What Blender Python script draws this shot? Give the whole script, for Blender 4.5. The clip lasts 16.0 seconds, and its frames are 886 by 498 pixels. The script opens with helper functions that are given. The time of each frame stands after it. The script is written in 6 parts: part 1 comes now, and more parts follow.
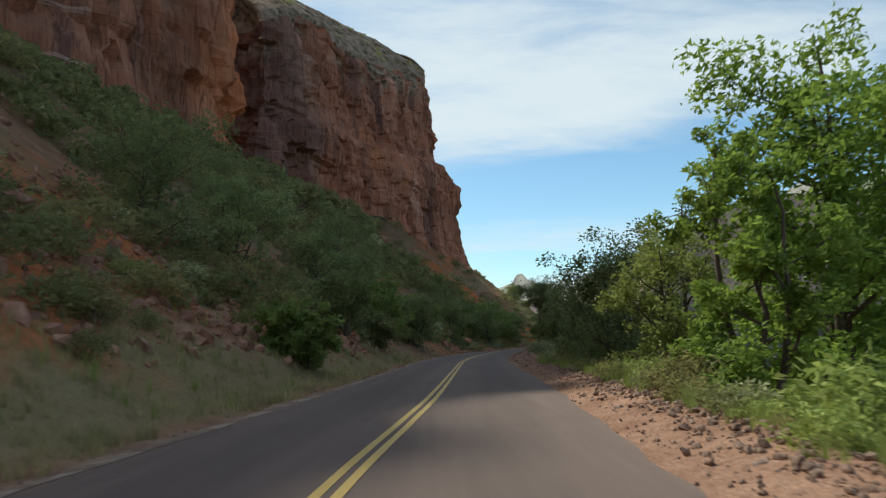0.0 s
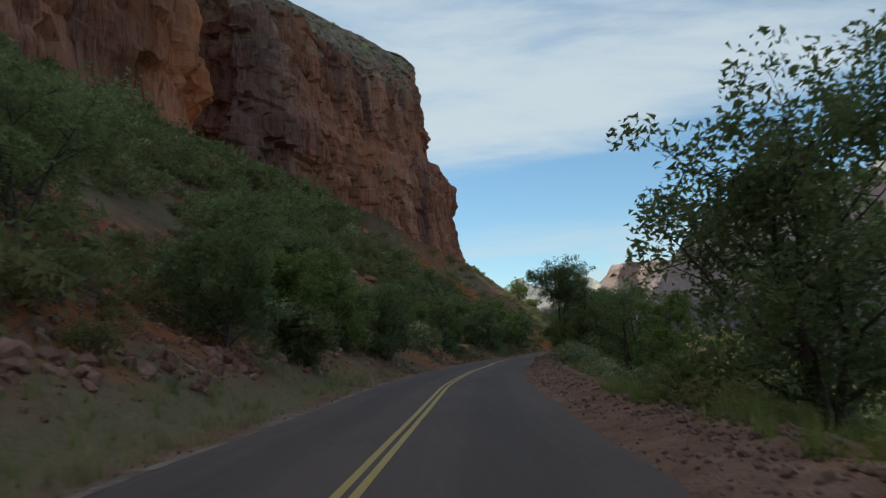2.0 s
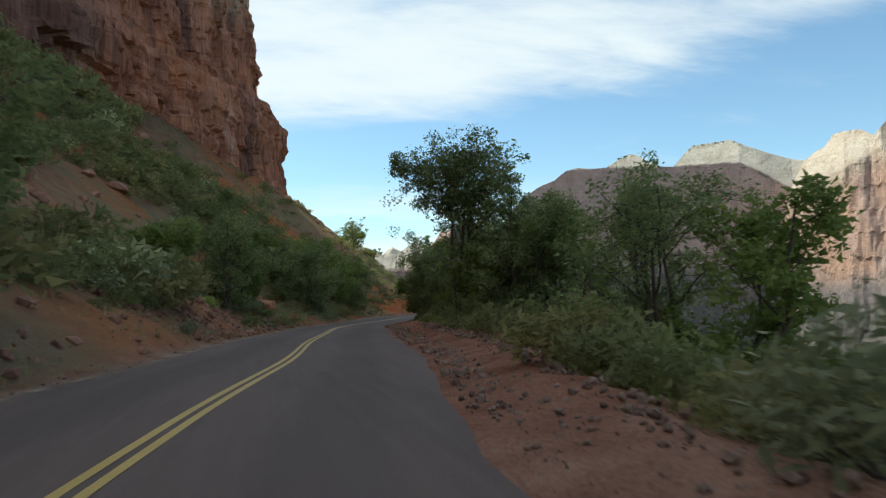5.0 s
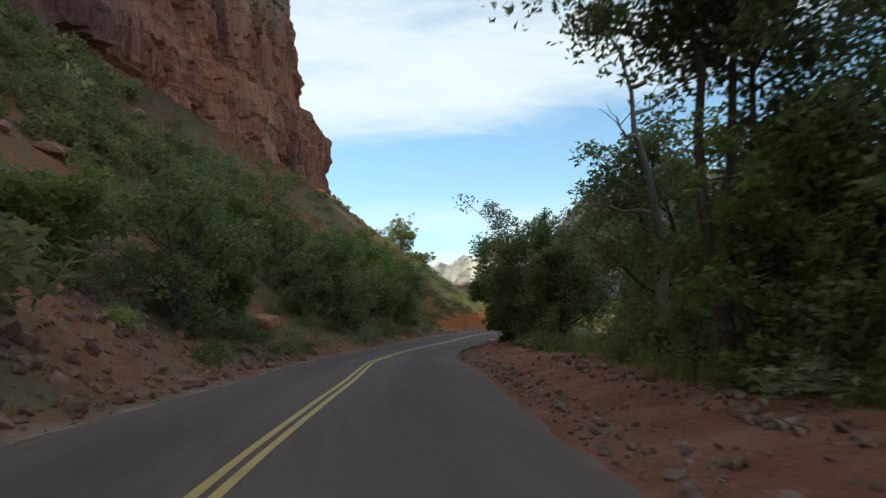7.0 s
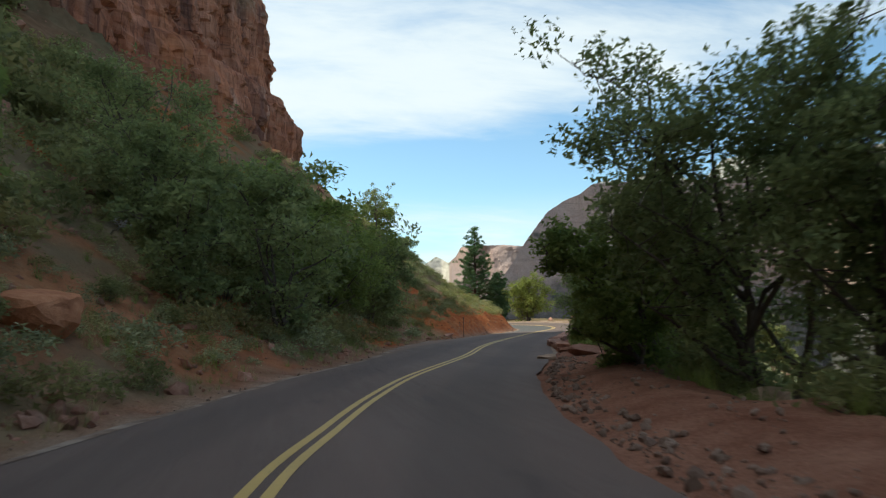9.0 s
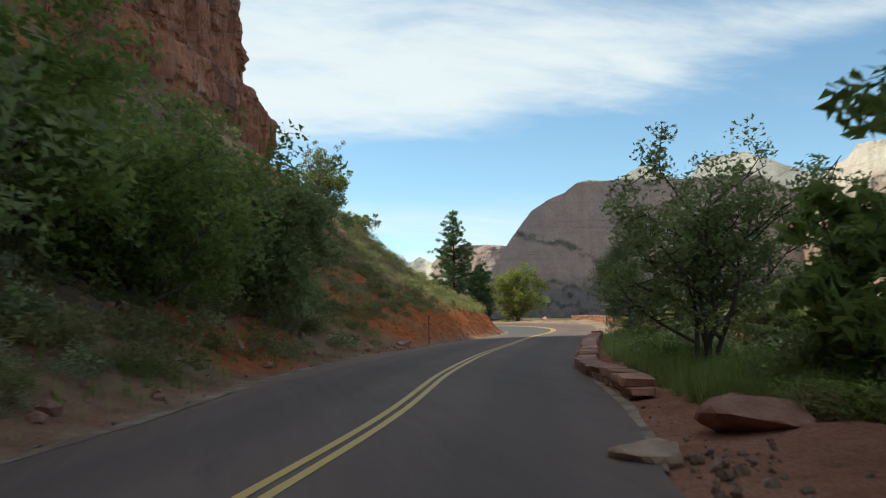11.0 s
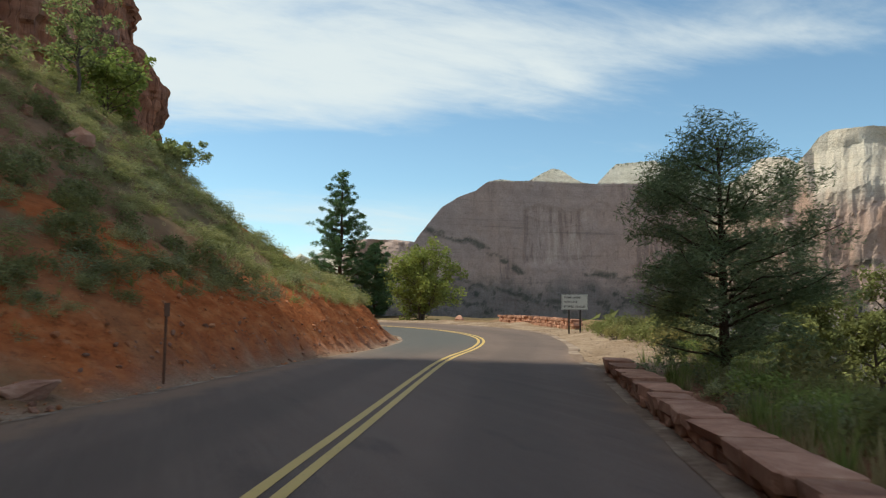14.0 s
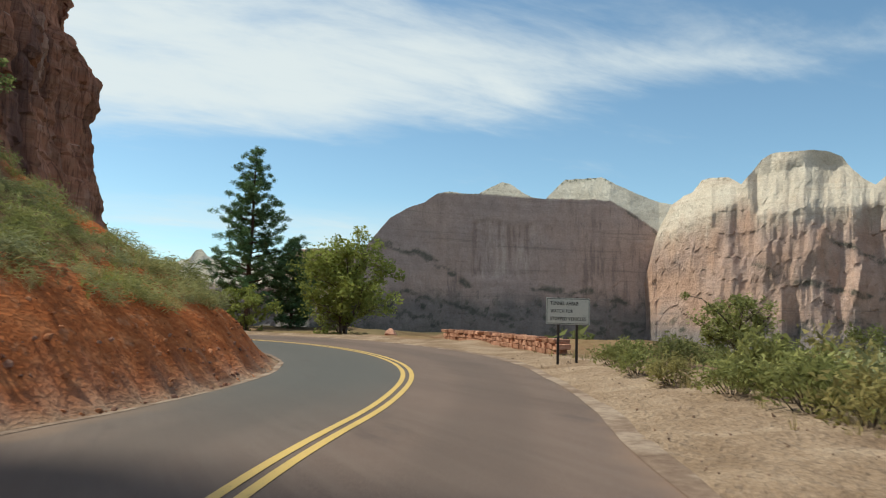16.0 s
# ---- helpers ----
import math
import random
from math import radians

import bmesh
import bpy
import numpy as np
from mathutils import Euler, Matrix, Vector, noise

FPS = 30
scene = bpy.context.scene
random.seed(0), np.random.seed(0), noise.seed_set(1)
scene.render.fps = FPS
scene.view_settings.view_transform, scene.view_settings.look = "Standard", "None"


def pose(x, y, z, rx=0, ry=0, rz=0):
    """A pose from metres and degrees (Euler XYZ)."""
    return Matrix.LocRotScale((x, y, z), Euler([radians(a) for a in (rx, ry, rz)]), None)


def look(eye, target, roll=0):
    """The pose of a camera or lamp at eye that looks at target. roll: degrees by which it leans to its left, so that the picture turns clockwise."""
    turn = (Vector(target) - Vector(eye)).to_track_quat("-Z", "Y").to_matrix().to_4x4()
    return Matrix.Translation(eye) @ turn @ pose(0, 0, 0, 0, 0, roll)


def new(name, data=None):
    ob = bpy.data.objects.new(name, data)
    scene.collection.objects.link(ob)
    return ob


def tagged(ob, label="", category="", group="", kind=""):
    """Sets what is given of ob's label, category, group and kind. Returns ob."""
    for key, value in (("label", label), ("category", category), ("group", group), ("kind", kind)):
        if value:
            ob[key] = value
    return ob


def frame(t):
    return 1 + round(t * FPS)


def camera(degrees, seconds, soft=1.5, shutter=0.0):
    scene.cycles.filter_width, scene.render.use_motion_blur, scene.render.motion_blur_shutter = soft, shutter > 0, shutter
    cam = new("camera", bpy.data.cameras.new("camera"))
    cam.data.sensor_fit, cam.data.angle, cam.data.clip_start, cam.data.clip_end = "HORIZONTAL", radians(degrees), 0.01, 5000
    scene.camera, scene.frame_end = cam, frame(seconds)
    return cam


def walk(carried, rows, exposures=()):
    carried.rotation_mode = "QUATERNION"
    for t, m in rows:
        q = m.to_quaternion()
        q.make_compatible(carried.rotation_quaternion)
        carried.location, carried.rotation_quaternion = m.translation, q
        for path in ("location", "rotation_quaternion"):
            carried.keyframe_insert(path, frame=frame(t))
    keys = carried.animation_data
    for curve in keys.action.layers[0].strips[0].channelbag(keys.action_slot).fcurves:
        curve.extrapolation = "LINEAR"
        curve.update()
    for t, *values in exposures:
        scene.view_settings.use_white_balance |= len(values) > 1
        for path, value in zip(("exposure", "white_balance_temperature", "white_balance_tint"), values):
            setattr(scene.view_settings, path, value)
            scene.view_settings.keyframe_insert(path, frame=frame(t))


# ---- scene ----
cam = camera(58.91, 16.0, soft=1.2, shutter=0.25)
PATH = [
    (0, (0.000, 0.000, 1.160), (0.068, 9.927, 2.360), -2.36),
    (0.5, (0.262, 5.062, 1.127), (0.326, 14.989, 2.335), -3.24),
    (1, (0.561, 10.346, 1.123), (0.595, 20.272, 2.339), -3.95),
    (1.5, (0.931, 15.811, 1.162), (0.982, 25.734, 2.403), -4.44),
    (2, (1.239, 21.387, 1.208), (1.326, 31.303, 2.498), -4.29),
    (2.5, (1.490, 26.777, 1.239), (1.642, 36.683, 2.599), -3.65),
    (3, (1.722, 32.015, 1.209), (1.982, 41.917, 2.579), -3.29),
    (3.5, (1.898, 37.327, 1.156), (2.916, 47.219, 2.204), -2.65),
    (3.7, (1.925, 39.464, 1.132), (3.305, 49.325, 2.058), -3.11),
    (5.8, (4.584, 61.804, 1.279), (6.883, 71.512, 1.961), -1.34),
    (6, (4.749, 63.795, 1.288), (6.763, 73.564, 2.006), -1.87),
    (6.5, (5.180, 68.750, 1.282), (6.792, 78.585, 2.099), -2.30),
    (7, (5.606, 73.637, 1.242), (7.222, 83.466, 2.132), -2.56),
    (7.5, (6.066, 78.483, 1.217), (7.760, 88.298, 2.099), -3.54),
    (8, (6.647, 83.512, 1.202), (8.406, 93.318, 2.073), -3.60),
    (8.5, (7.090, 88.622, 1.174), (8.949, 98.408, 2.059), -2.10),
    (9, (7.464, 93.458, 1.110), (9.430, 103.221, 2.018), -1.30),
    (9.2, (7.586, 95.330, 1.085), (9.619, 105.077, 2.012), -1.78),
    (11.3, (12.760, 111.934, 1.074), (15.001, 121.638, 1.973), -1.36),
    (11.5, (13.188, 113.488, 1.079), (15.536, 123.169, 1.949), -1.15),
    (12, (14.256, 117.367, 1.108), (17.083, 126.931, 1.851), -0.52),
    (12.5, (15.421, 121.100, 1.109), (18.421, 130.611, 1.843), -0.05),
    (13, (16.668, 124.645, 1.145), (19.768, 134.124, 1.883), 0.12),
    (13.5, (17.917, 128.089, 1.172), (21.099, 137.535, 1.972), 0.36),
    (14, (19.110, 131.333, 1.156), (22.399, 140.738, 2.001), 0.67),
    (14.5, (20.460, 134.508, 1.144), (23.897, 143.856, 2.042), 0.80),
    (15, (21.816, 137.558, 1.161), (25.467, 146.821, 2.091), 0.65),
    (15.5, (23.140, 140.594, 1.209), (26.971, 149.779, 2.187), 1.03),
    (16, (24.404, 143.328, 1.239), (28.300, 152.481, 2.255), 1.74),
]
EXPOSURES = [(0, 0.25, 6300, -3.5), (1.0, 0.25, 6300, -3.5), (1.6, 0.05, 6100, -3.5), (2.5, -0.05, 6100, -3.5), (3.3, 0.25, 6480, -3.5), (6, 0.5, 6480, -3.5), (7.2, 0.5, 6480, -3.5), (8, 0.3, 6480, -3.5), (9, 0.5, 6480, -3.5), (12, 0.35, 6600, -3.5), (16, 0.25, 6600, -3.5)]
CLOUD_RIM, CLOUD_COLOUR = 2.75, (5.35, 5.45, 5.85, 1)
SUN_POWER = 3.8
walk(cam, [(t, look(eye, target, roll)) for t, eye, target, roll in PATH], EXPOSURES)

# ---- sky, sun ----
SUN_AZ, SUN_EL = 52.0, 52.0      # degrees to the left of +y, and above the horizon
world = bpy.data.worlds.new("sky")
scene.world = world
world.use_nodes = True
wn, wl = world.node_tree.nodes, world.node_tree.links
wn.clear()
w_out = wn.new("ShaderNodeOutputWorld")
w_bg = wn.new("ShaderNodeBackground")
w_sky = wn.new("ShaderNodeTexSky")
w_sky.sky_type = "NISHITA"
w_sky.sun_disc = False
w_sky.sun_elevation = radians(SUN_EL)
w_sky.sun_rotation = radians(-SUN_AZ)
w_sky.altitude = 1500
w_sky.air_density, w_sky.dust_density, w_sky.ozone_density = 1.0, 0.6, 1.2
w_bg.inputs["Strength"].default_value = 0.13
# thin high cloud on a flat layer overhead
w_tc = wn.new("ShaderNodeTexCoord")
w_sep = wn.new("ShaderNodeSeparateXYZ")
wl.new(w_tc.outputs["Generated"], w_sep.inputs[0])


def wmath(op, a, b=None, c=None):
    n = wn.new("ShaderNodeMath")
    n.operation = op
    for k, v in enumerate((a, b, c)):
        if v is None:
            continue
        if isinstance(v, (int, float)):
            n.inputs[k].default_value = v
        else:
            wl.new(v, n.inputs[k])
    return n.outputs[0]


def wramp(v, lo, hi):
    n = wn.new("ShaderNodeMapRange")
    n.interpolation_type = "SMOOTHSTEP"
    wl.new(v, n.inputs[0])
    n.inputs[1].default_value, n.inputs[2].default_value = lo, hi
    return n.outputs[0]


w_el = wmath("ADD", wmath("MAXIMUM", w_sep.outputs[2], 0.0), 0.16)
w_px, w_py = wmath("DIVIDE", w_sep.outputs[0], w_el), wmath("DIVIDE", w_sep.outputs[1], w_el)
w_cmb = wn.new("ShaderNodeCombineXYZ")
wl.new(w_px, w_cmb.inputs[0]), wl.new(w_py, w_cmb.inputs[1])


def wnoise(scale, detail, rough, sx, sy, rot, off, dist=0.0):
    mp = wn.new("ShaderNodeMapping")
    mp.inputs["Scale"].default_value = (sx, sy, 1)
    mp.inputs["Rotation"].default_value = (0, 0, radians(rot))
    mp.inputs["Location"].default_value = (off, off * 0.7, 0)
    wl.new(w_cmb.outputs[0], mp.inputs[0])
    n = wn.new("ShaderNodeTexNoise")
    n.inputs["Scale"].default_value, n.inputs["Detail"].default_value = scale, detail
    n.inputs["Roughness"].default_value, n.inputs["Distortion"].default_value = rough, dist
    wl.new(mp.outputs[0], n.inputs["Vector"])
    return n.outputs[0]


# the cloud sheet: its lower rim lies at one slanting line of the layer, wispy towards it
w_big = wnoise(1.1, 6, 0.58, 0.6, 1.5, -38, 3.1, 0.3)
w_fine = wnoise(3.0, 8, 0.62, 0.7, 1.5, -30, 7.4, 0.4)
w_line = wmath("ADD", wmath("MULTIPLY", wmath("MULTIPLY", w_px, w_px), 0.5), w_py)
w_in = wmath("SUBTRACT", CLOUD_RIM, w_line)
w_depth = wmath("ADD", wmath("MULTIPLY", wmath("MAXIMUM", wmath("SUBTRACT", 1.5, w_px), 0.0), 0.55), 0.35)
w_open = wmath("MULTIPLY", wramp(wmath("SUBTRACT", w_in, w_depth), -0.1, 0.5), wmath("ADD", wmath("MULTIPLY", wramp(w_px, 0.1, 0.8), 0.62), 0.22))
w_sheet = wmath("MULTIPLY", wramp(w_in, -0.10, 0.55), wmath("SUBTRACT", 1.0, w_open))
w_den = wmath("ADD", wmath("MULTIPLY", w_sheet, 0.86), wmath("ADD", wmath("MULTIPLY", wmath("SUBTRACT", w_big, 0.5), 1.5), wmath("MULTIPLY", wmath("SUBTRACT", w_fine, 0.5), 1.1)))
w_fib = wnoise(1.7, 9, 0.62, 0.6, 1.5, -36, 5.2, 0.5)
w_den = wmath("ADD", w_den, wmath("MULTIPLY", wmath("SUBTRACT", w_fib, 0.5), 0.9))
w_cloud = wramp(w_den, 0.08, 1.12)
w_low = wnoise(1.3, 6, 0.6, 0.5, 0.9, 10, 1.7, 0.2)
w_lowband = wmath("MULTIPLY", wramp(w_sep.outputs[2], 0.17, 0.07), wramp(w_low, 0.38, 0.56))
w_all = wmath("MINIMUM", wmath("ADD", w_cloud, wmath("MULTIPLY", w_lowband, 0.85)), 1.0)
w_mix = wn.new("ShaderNodeMix")
w_mix.data_type = "RGBA"
wl.new(wmath("MULTIPLY", w_all, 0.9), w_mix.inputs[0])
w_tone = wn.new("ShaderNodeMix")
w_tone.data_type, w_tone.blend_type = "RGBA", "MULTIPLY"
w_tone.inputs[0].default_value = 1.0
wl.new(w_sky.outputs[0], w_tone.inputs[6])
w_tone.inputs[7].default_value = (0.94, 1.0, 0.99, 1)
wl.new(w_tone.outputs[2], w_mix.inputs[6])
w_mix.inputs[7].default_value = CLOUD_COLOUR
wl.new(w_mix.outputs[2], w_bg.inputs["Color"])
wl.new(w_bg.outputs[0], w_out.inputs["Surface"])

sun = new("sun", bpy.data.lights.new("sun", "SUN"))
sun.data.energy, sun.data.angle, sun.data.color = SUN_POWER, radians(0.53), (1.0, 0.94, 0.84)
sd = Vector((-math.sin(radians(SUN_AZ)) * math.cos(radians(SUN_EL)), math.cos(radians(SUN_AZ)) * math.cos(radians(SUN_EL)), math.sin(radians(SUN_EL))))
sun.matrix_world = look(sd * 300, (0, 0, 0))


# ---- small tools ----
def smooth(a, b, x):
    t = np.clip((np.asarray(x, float) - a) / (b - a), 0, 1)
    return t * t * (3 - 2 * t)


_perm = np.random.RandomState(11).rand(256, 256)


def vnoise(x, y):
    """Value noise in 0..1 on a plane."""
    x, y = np.asarray(x, float), np.asarray(y, float)
    xi, yi = np.floor(x).astype(int), np.floor(y).astype(int)
    u, v = x - xi, y - yi
    u, v = u * u * (3 - 2 * u), v * v * (3 - 2 * v)
    a, b = _perm[xi & 255, yi & 255], _perm[(xi + 1) & 255, yi & 255]
    c, d = _perm[xi & 255, (yi + 1) & 255], _perm[(xi + 1) & 255, (yi + 1) & 255]
    return (a * (1 - u) + b * u) * (1 - v) + (c * (1 - u) + d * u) * v


def fbm(x, y, octaves=5, gain=0.5):
    """Fractal noise about 0, within -1..1."""
    total, amp, norm = 0.0, 1.0, 0.0
    x, y = np.asarray(x, float), np.asarray(y, float)
    for k in range(octaves):
        total = total + amp * (vnoise(x * 2**k + 17.3 * k, y * 2**k + 5.9 * k) * 2 - 1)
        norm += amp
        amp *= gain
    return total / norm


def mesh_of(name, verts, faces, mats, smooth_shade=False, idx=None):
    me = bpy.data.meshes.new(name)
    me.from_pydata(verts.tolist() if isinstance(verts, np.ndarray) else verts, [], faces.tolist() if isinstance(faces, np.ndarray) else faces)
    for m in mats if isinstance(mats, (list, tuple)) else [mats]:
        me.materials.append(m)
    if idx is not None:
        me.polygons.foreach_set("material_index", np.asarray(idx, np.int32))
    if smooth_shade:
        me.polygons.foreach_set("use_smooth", np.ones(len(me.polygons), bool))
    me.update()
    return me


def child(name, me, parent, label=""):
    ob = new(name, me)
    ob.parent = parent
    return tagged(ob, label)


def grid_faces(nu, nv):
    """Quads over a grid of nu rows of nv points."""
    a = (np.arange(nu - 1)[:, None] * nv + np.arange(nv - 1)[None]).ravel()
    return np.stack([a, a + 1, a + nv + 1, a + nv], 1)


def attribute(me, name, values):
    at = me.attributes.new(name, "FLOAT", "POINT")
    at.data.foreach_set("value", np.asarray(values, np.float32))


# ---- materials ----
class Shade:
    """A node material under construction."""

    def __init__(self, name, rough=0.8, spec=0.3):
        self.m = bpy.data.materials.new(name)
        self.m.use_nodes = True
        self.n, self.l = self.m.node_tree.nodes, self.m.node_tree.links
        self.b = self.n["Principled BSDF"]
        self.out = self.n["Material Output"]
        self.b.inputs["Roughness"].default_value = rough
        self.b.inputs["Specular IOR Level"].default_value = spec
        self.geo = self.n.new("ShaderNodeNewGeometry")
        self.pos = self.geo.outputs["Position"]

    def vec(self, scale=(1, 1, 1), src=None, rot=(0, 0, 0)):
        mp = self.n.new("ShaderNodeMapping")
        mp.inputs["Scale"].default_value = scale
        mp.inputs["Rotation"].default_value = [radians(a) for a in rot]
        self.l.new(src or self.pos, mp.inputs[0])
        return mp.outputs[0]

    def noise(self, scale, detail=4, rough=0.55, vec=None, dist=0.0):
        n = self.n.new("ShaderNodeTexNoise")
        n.inputs["Scale"].default_value, n.inputs["Detail"].default_value = scale, detail
        n.inputs["Roughness"].default_value, n.inputs["Distortion"].default_value = rough, dist
        self.l.new(vec or self.pos, n.inputs["Vector"])
        return n.outputs[0]

    def voronoi(self, scale, vec=None, out="Distance", feature="F1"):
        n = self.n.new("ShaderNodeTexVoronoi")
        n.feature = feature
        n.inputs["Scale"].default_value = scale
        self.l.new(vec or self.pos, n.inputs["Vector"])
        return n.outputs[out]

    def ramp(self, v, lo, hi, a=0.0, b=1.0):
        n = self.n.new("ShaderNodeMapRange")
        n.interpolation_type = "SMOOTHSTEP"
        self.l.new(v, n.inputs[0])
        n.inputs[1].default_value, n.inputs[2].default_value = lo, hi
        n.inputs[3].default_value, n.inputs[4].default_value = a, b
        return n.outputs[0]

    def colours(self, v, stops):
        n = self.n.new("ShaderNodeValToRGB")
        e = n.color_ramp.elements
        while len(e) < len(stops):
            e.new(0.5)
        for k, (p, c) in enumerate(stops):
            e[k].position, e[k].color = p, (*c, 1)
        self.l.new(v, n.inputs[0])
        return n.outputs[0]

    def mix(self, f, a, b, mode="MIX"):
        n = self.n.new("ShaderNodeMix")
        n.data_type, n.blend_type = "RGBA", mode
        for k, v in ((0, f), (6, a), (7, b)):
            if isinstance(v, (int, float)):
                n.inputs[k].default_value = v
            elif isinstance(v, tuple):
                n.inputs[k].default_value = (*v, 1)
            else:
                self.l.new(v, n.inputs[k])
        return n.outputs[2]

    def math(self, op, a, b=0.0):
        n = self.n.new("ShaderNodeMath")
        n.operation = op
        for k, v in enumerate((a, b)):
            if isinstance(v, (int, float)):
                n.inputs[k].default_value = v
            else:
                self.l.new(v, n.inputs[k])
        return n.outputs[0]

    def attr(self, name):
        n = self.n.new("ShaderNodeAttribute")
        n.attribute_name = name
        return n.outputs["Fac"]

    def height(self):
        n = self.n.new("ShaderNodeSeparateXYZ")
        self.l.new(self.pos, n.inputs[0])
        return n.outputs[2]

    def random(self):
        return self.n.new("ShaderNodeObjectInfo").outputs["Random"]

    def island(self):
        return self.geo.outputs["Random Per Island"]

    def bump(self, h, strength, distance):
        n = self.n.new("ShaderNodeBump")
        n.inputs["Strength"].default_value, n.inputs["Distance"].default_value = strength, distance
        self.l.new(h, n.inputs["Height"])
        if self.b.inputs["Normal"].links:
            self.l.new(self.b.inputs["Normal"].links[0].from_socket, n.inputs["Normal"])
        self.l.new(n.outputs[0], self.b.inputs["Normal"])
        return self

    def base(self, c):
        if isinstance(c, tuple):
            self.b.inputs["Base Color"].default_value = (*c, 1)
        else:
            self.l.new(c, self.b.inputs["Base Color"])
        return self

    def roughness(self, v):
        self.l.new(v, self.b.inputs["Roughness"])
        return self


def hsv_shift(s, col, rnd, dv=0.5):
    """Vary a colour's brightness by a random value."""
    return s.mix(1.0, col, s.colours(rnd, [(0.0, (1 - dv,) * 3), (1.0, (1 + dv,) * 3)]), "MULTIPLY")


def asphalt_mat():
    s = Shade("red_chip_asphalt", 0.82, 0.15)
    big = s.noise(0.35, 4, 0.6, s.vec((1, 0.25, 1), rot=(0, 0, 22)))
    speck = s.noise(95.0, 2, 0.7)
    chips = s.noise(160.0, 1, 0.5)
    c = s.colours(big, [(0.3, (0.094, 0.064, 0.055)), (0.7, (0.164, 0.110, 0.092))])
    c = s.mix(s.ramp(s.noise(1.0, 6, 0.7, s.vec((5.0, 0.22, 1), rot=(0, 0, 20))), 0.40, 0.66, 0.0, 0.45), c, (0.17, 0.124, 0.106))
    c = s.mix(s.ramp(speck, 0.40, 0.70, 0.0, 0.75), c, (0.195, 0.143, 0.120))
    c = s.mix(0.35, c, s.colours(chips, [(0.1, (0.25,) * 3), (0.9, (0.8,) * 3)]), "SOFT_LIGHT")
    # worn wheel tracks and a dusty verge, measured across the road
    n = s.attr("across")
    w = s.math("ABSOLUTE", s.math("SUBTRACT", s.math("ABSOLUTE", n), 1.55))
    c = s.mix(s.ramp(w, 0.75, 0.3, 0.0, 0.35), c, (0.086, 0.064, 0.057))
    grit = s.math("ADD", s.math("ABSOLUTE", n), s.math("MULTIPLY", s.noise(1.4, 5), 0.9))
    c = s.mix(s.ramp(grit, 3.15, 3.75, 0.0, 0.7), c, (0.26, 0.16, 0.11))
    # the left lane round the bend is tinted greyer, its sheen put into the colour
    c = s.mix(s.math("MULTIPLY", s.attr("grey"), 0.85), c, s.mix(s.ramp(speck, 0.42, 0.72), (0.078, 0.078, 0.077), (0.125, 0.122, 0.116)))
    # a few sealed cracks and oil-dark patches
    c = s.mix(s.ramp(s.noise(0.8, 5, 0.6, s.vec((1.6, 0.35, 1))), 0.60, 0.72, 0.0, 0.35), c, (0.060, 0.046, 0.045))
    s.base(c)
    s.bump(s.voronoi(150.0), 0.5, 0.004)
    return s.bump(s.noise(2.5, 4), 0.25, 0.02).m


def paint_mat(name, col):
    s = Shade(name, 0.62, 0.35)
    worn = s.noise(26.0, 5, 0.7)
    c = s.mix(s.ramp(worn, 0.58, 0.72, 0.0, 0.7), col, (0.10, 0.085, 0.07))
    c = s.mix(s.ramp(s.noise(1.2, 3), 0.4, 0.8, 0.0, 0.35), c, tuple(v * 0.6 for v in col))
    s.base(c)
    return s.bump(s.noise(120.0, 2), 0.3, 0.003).m


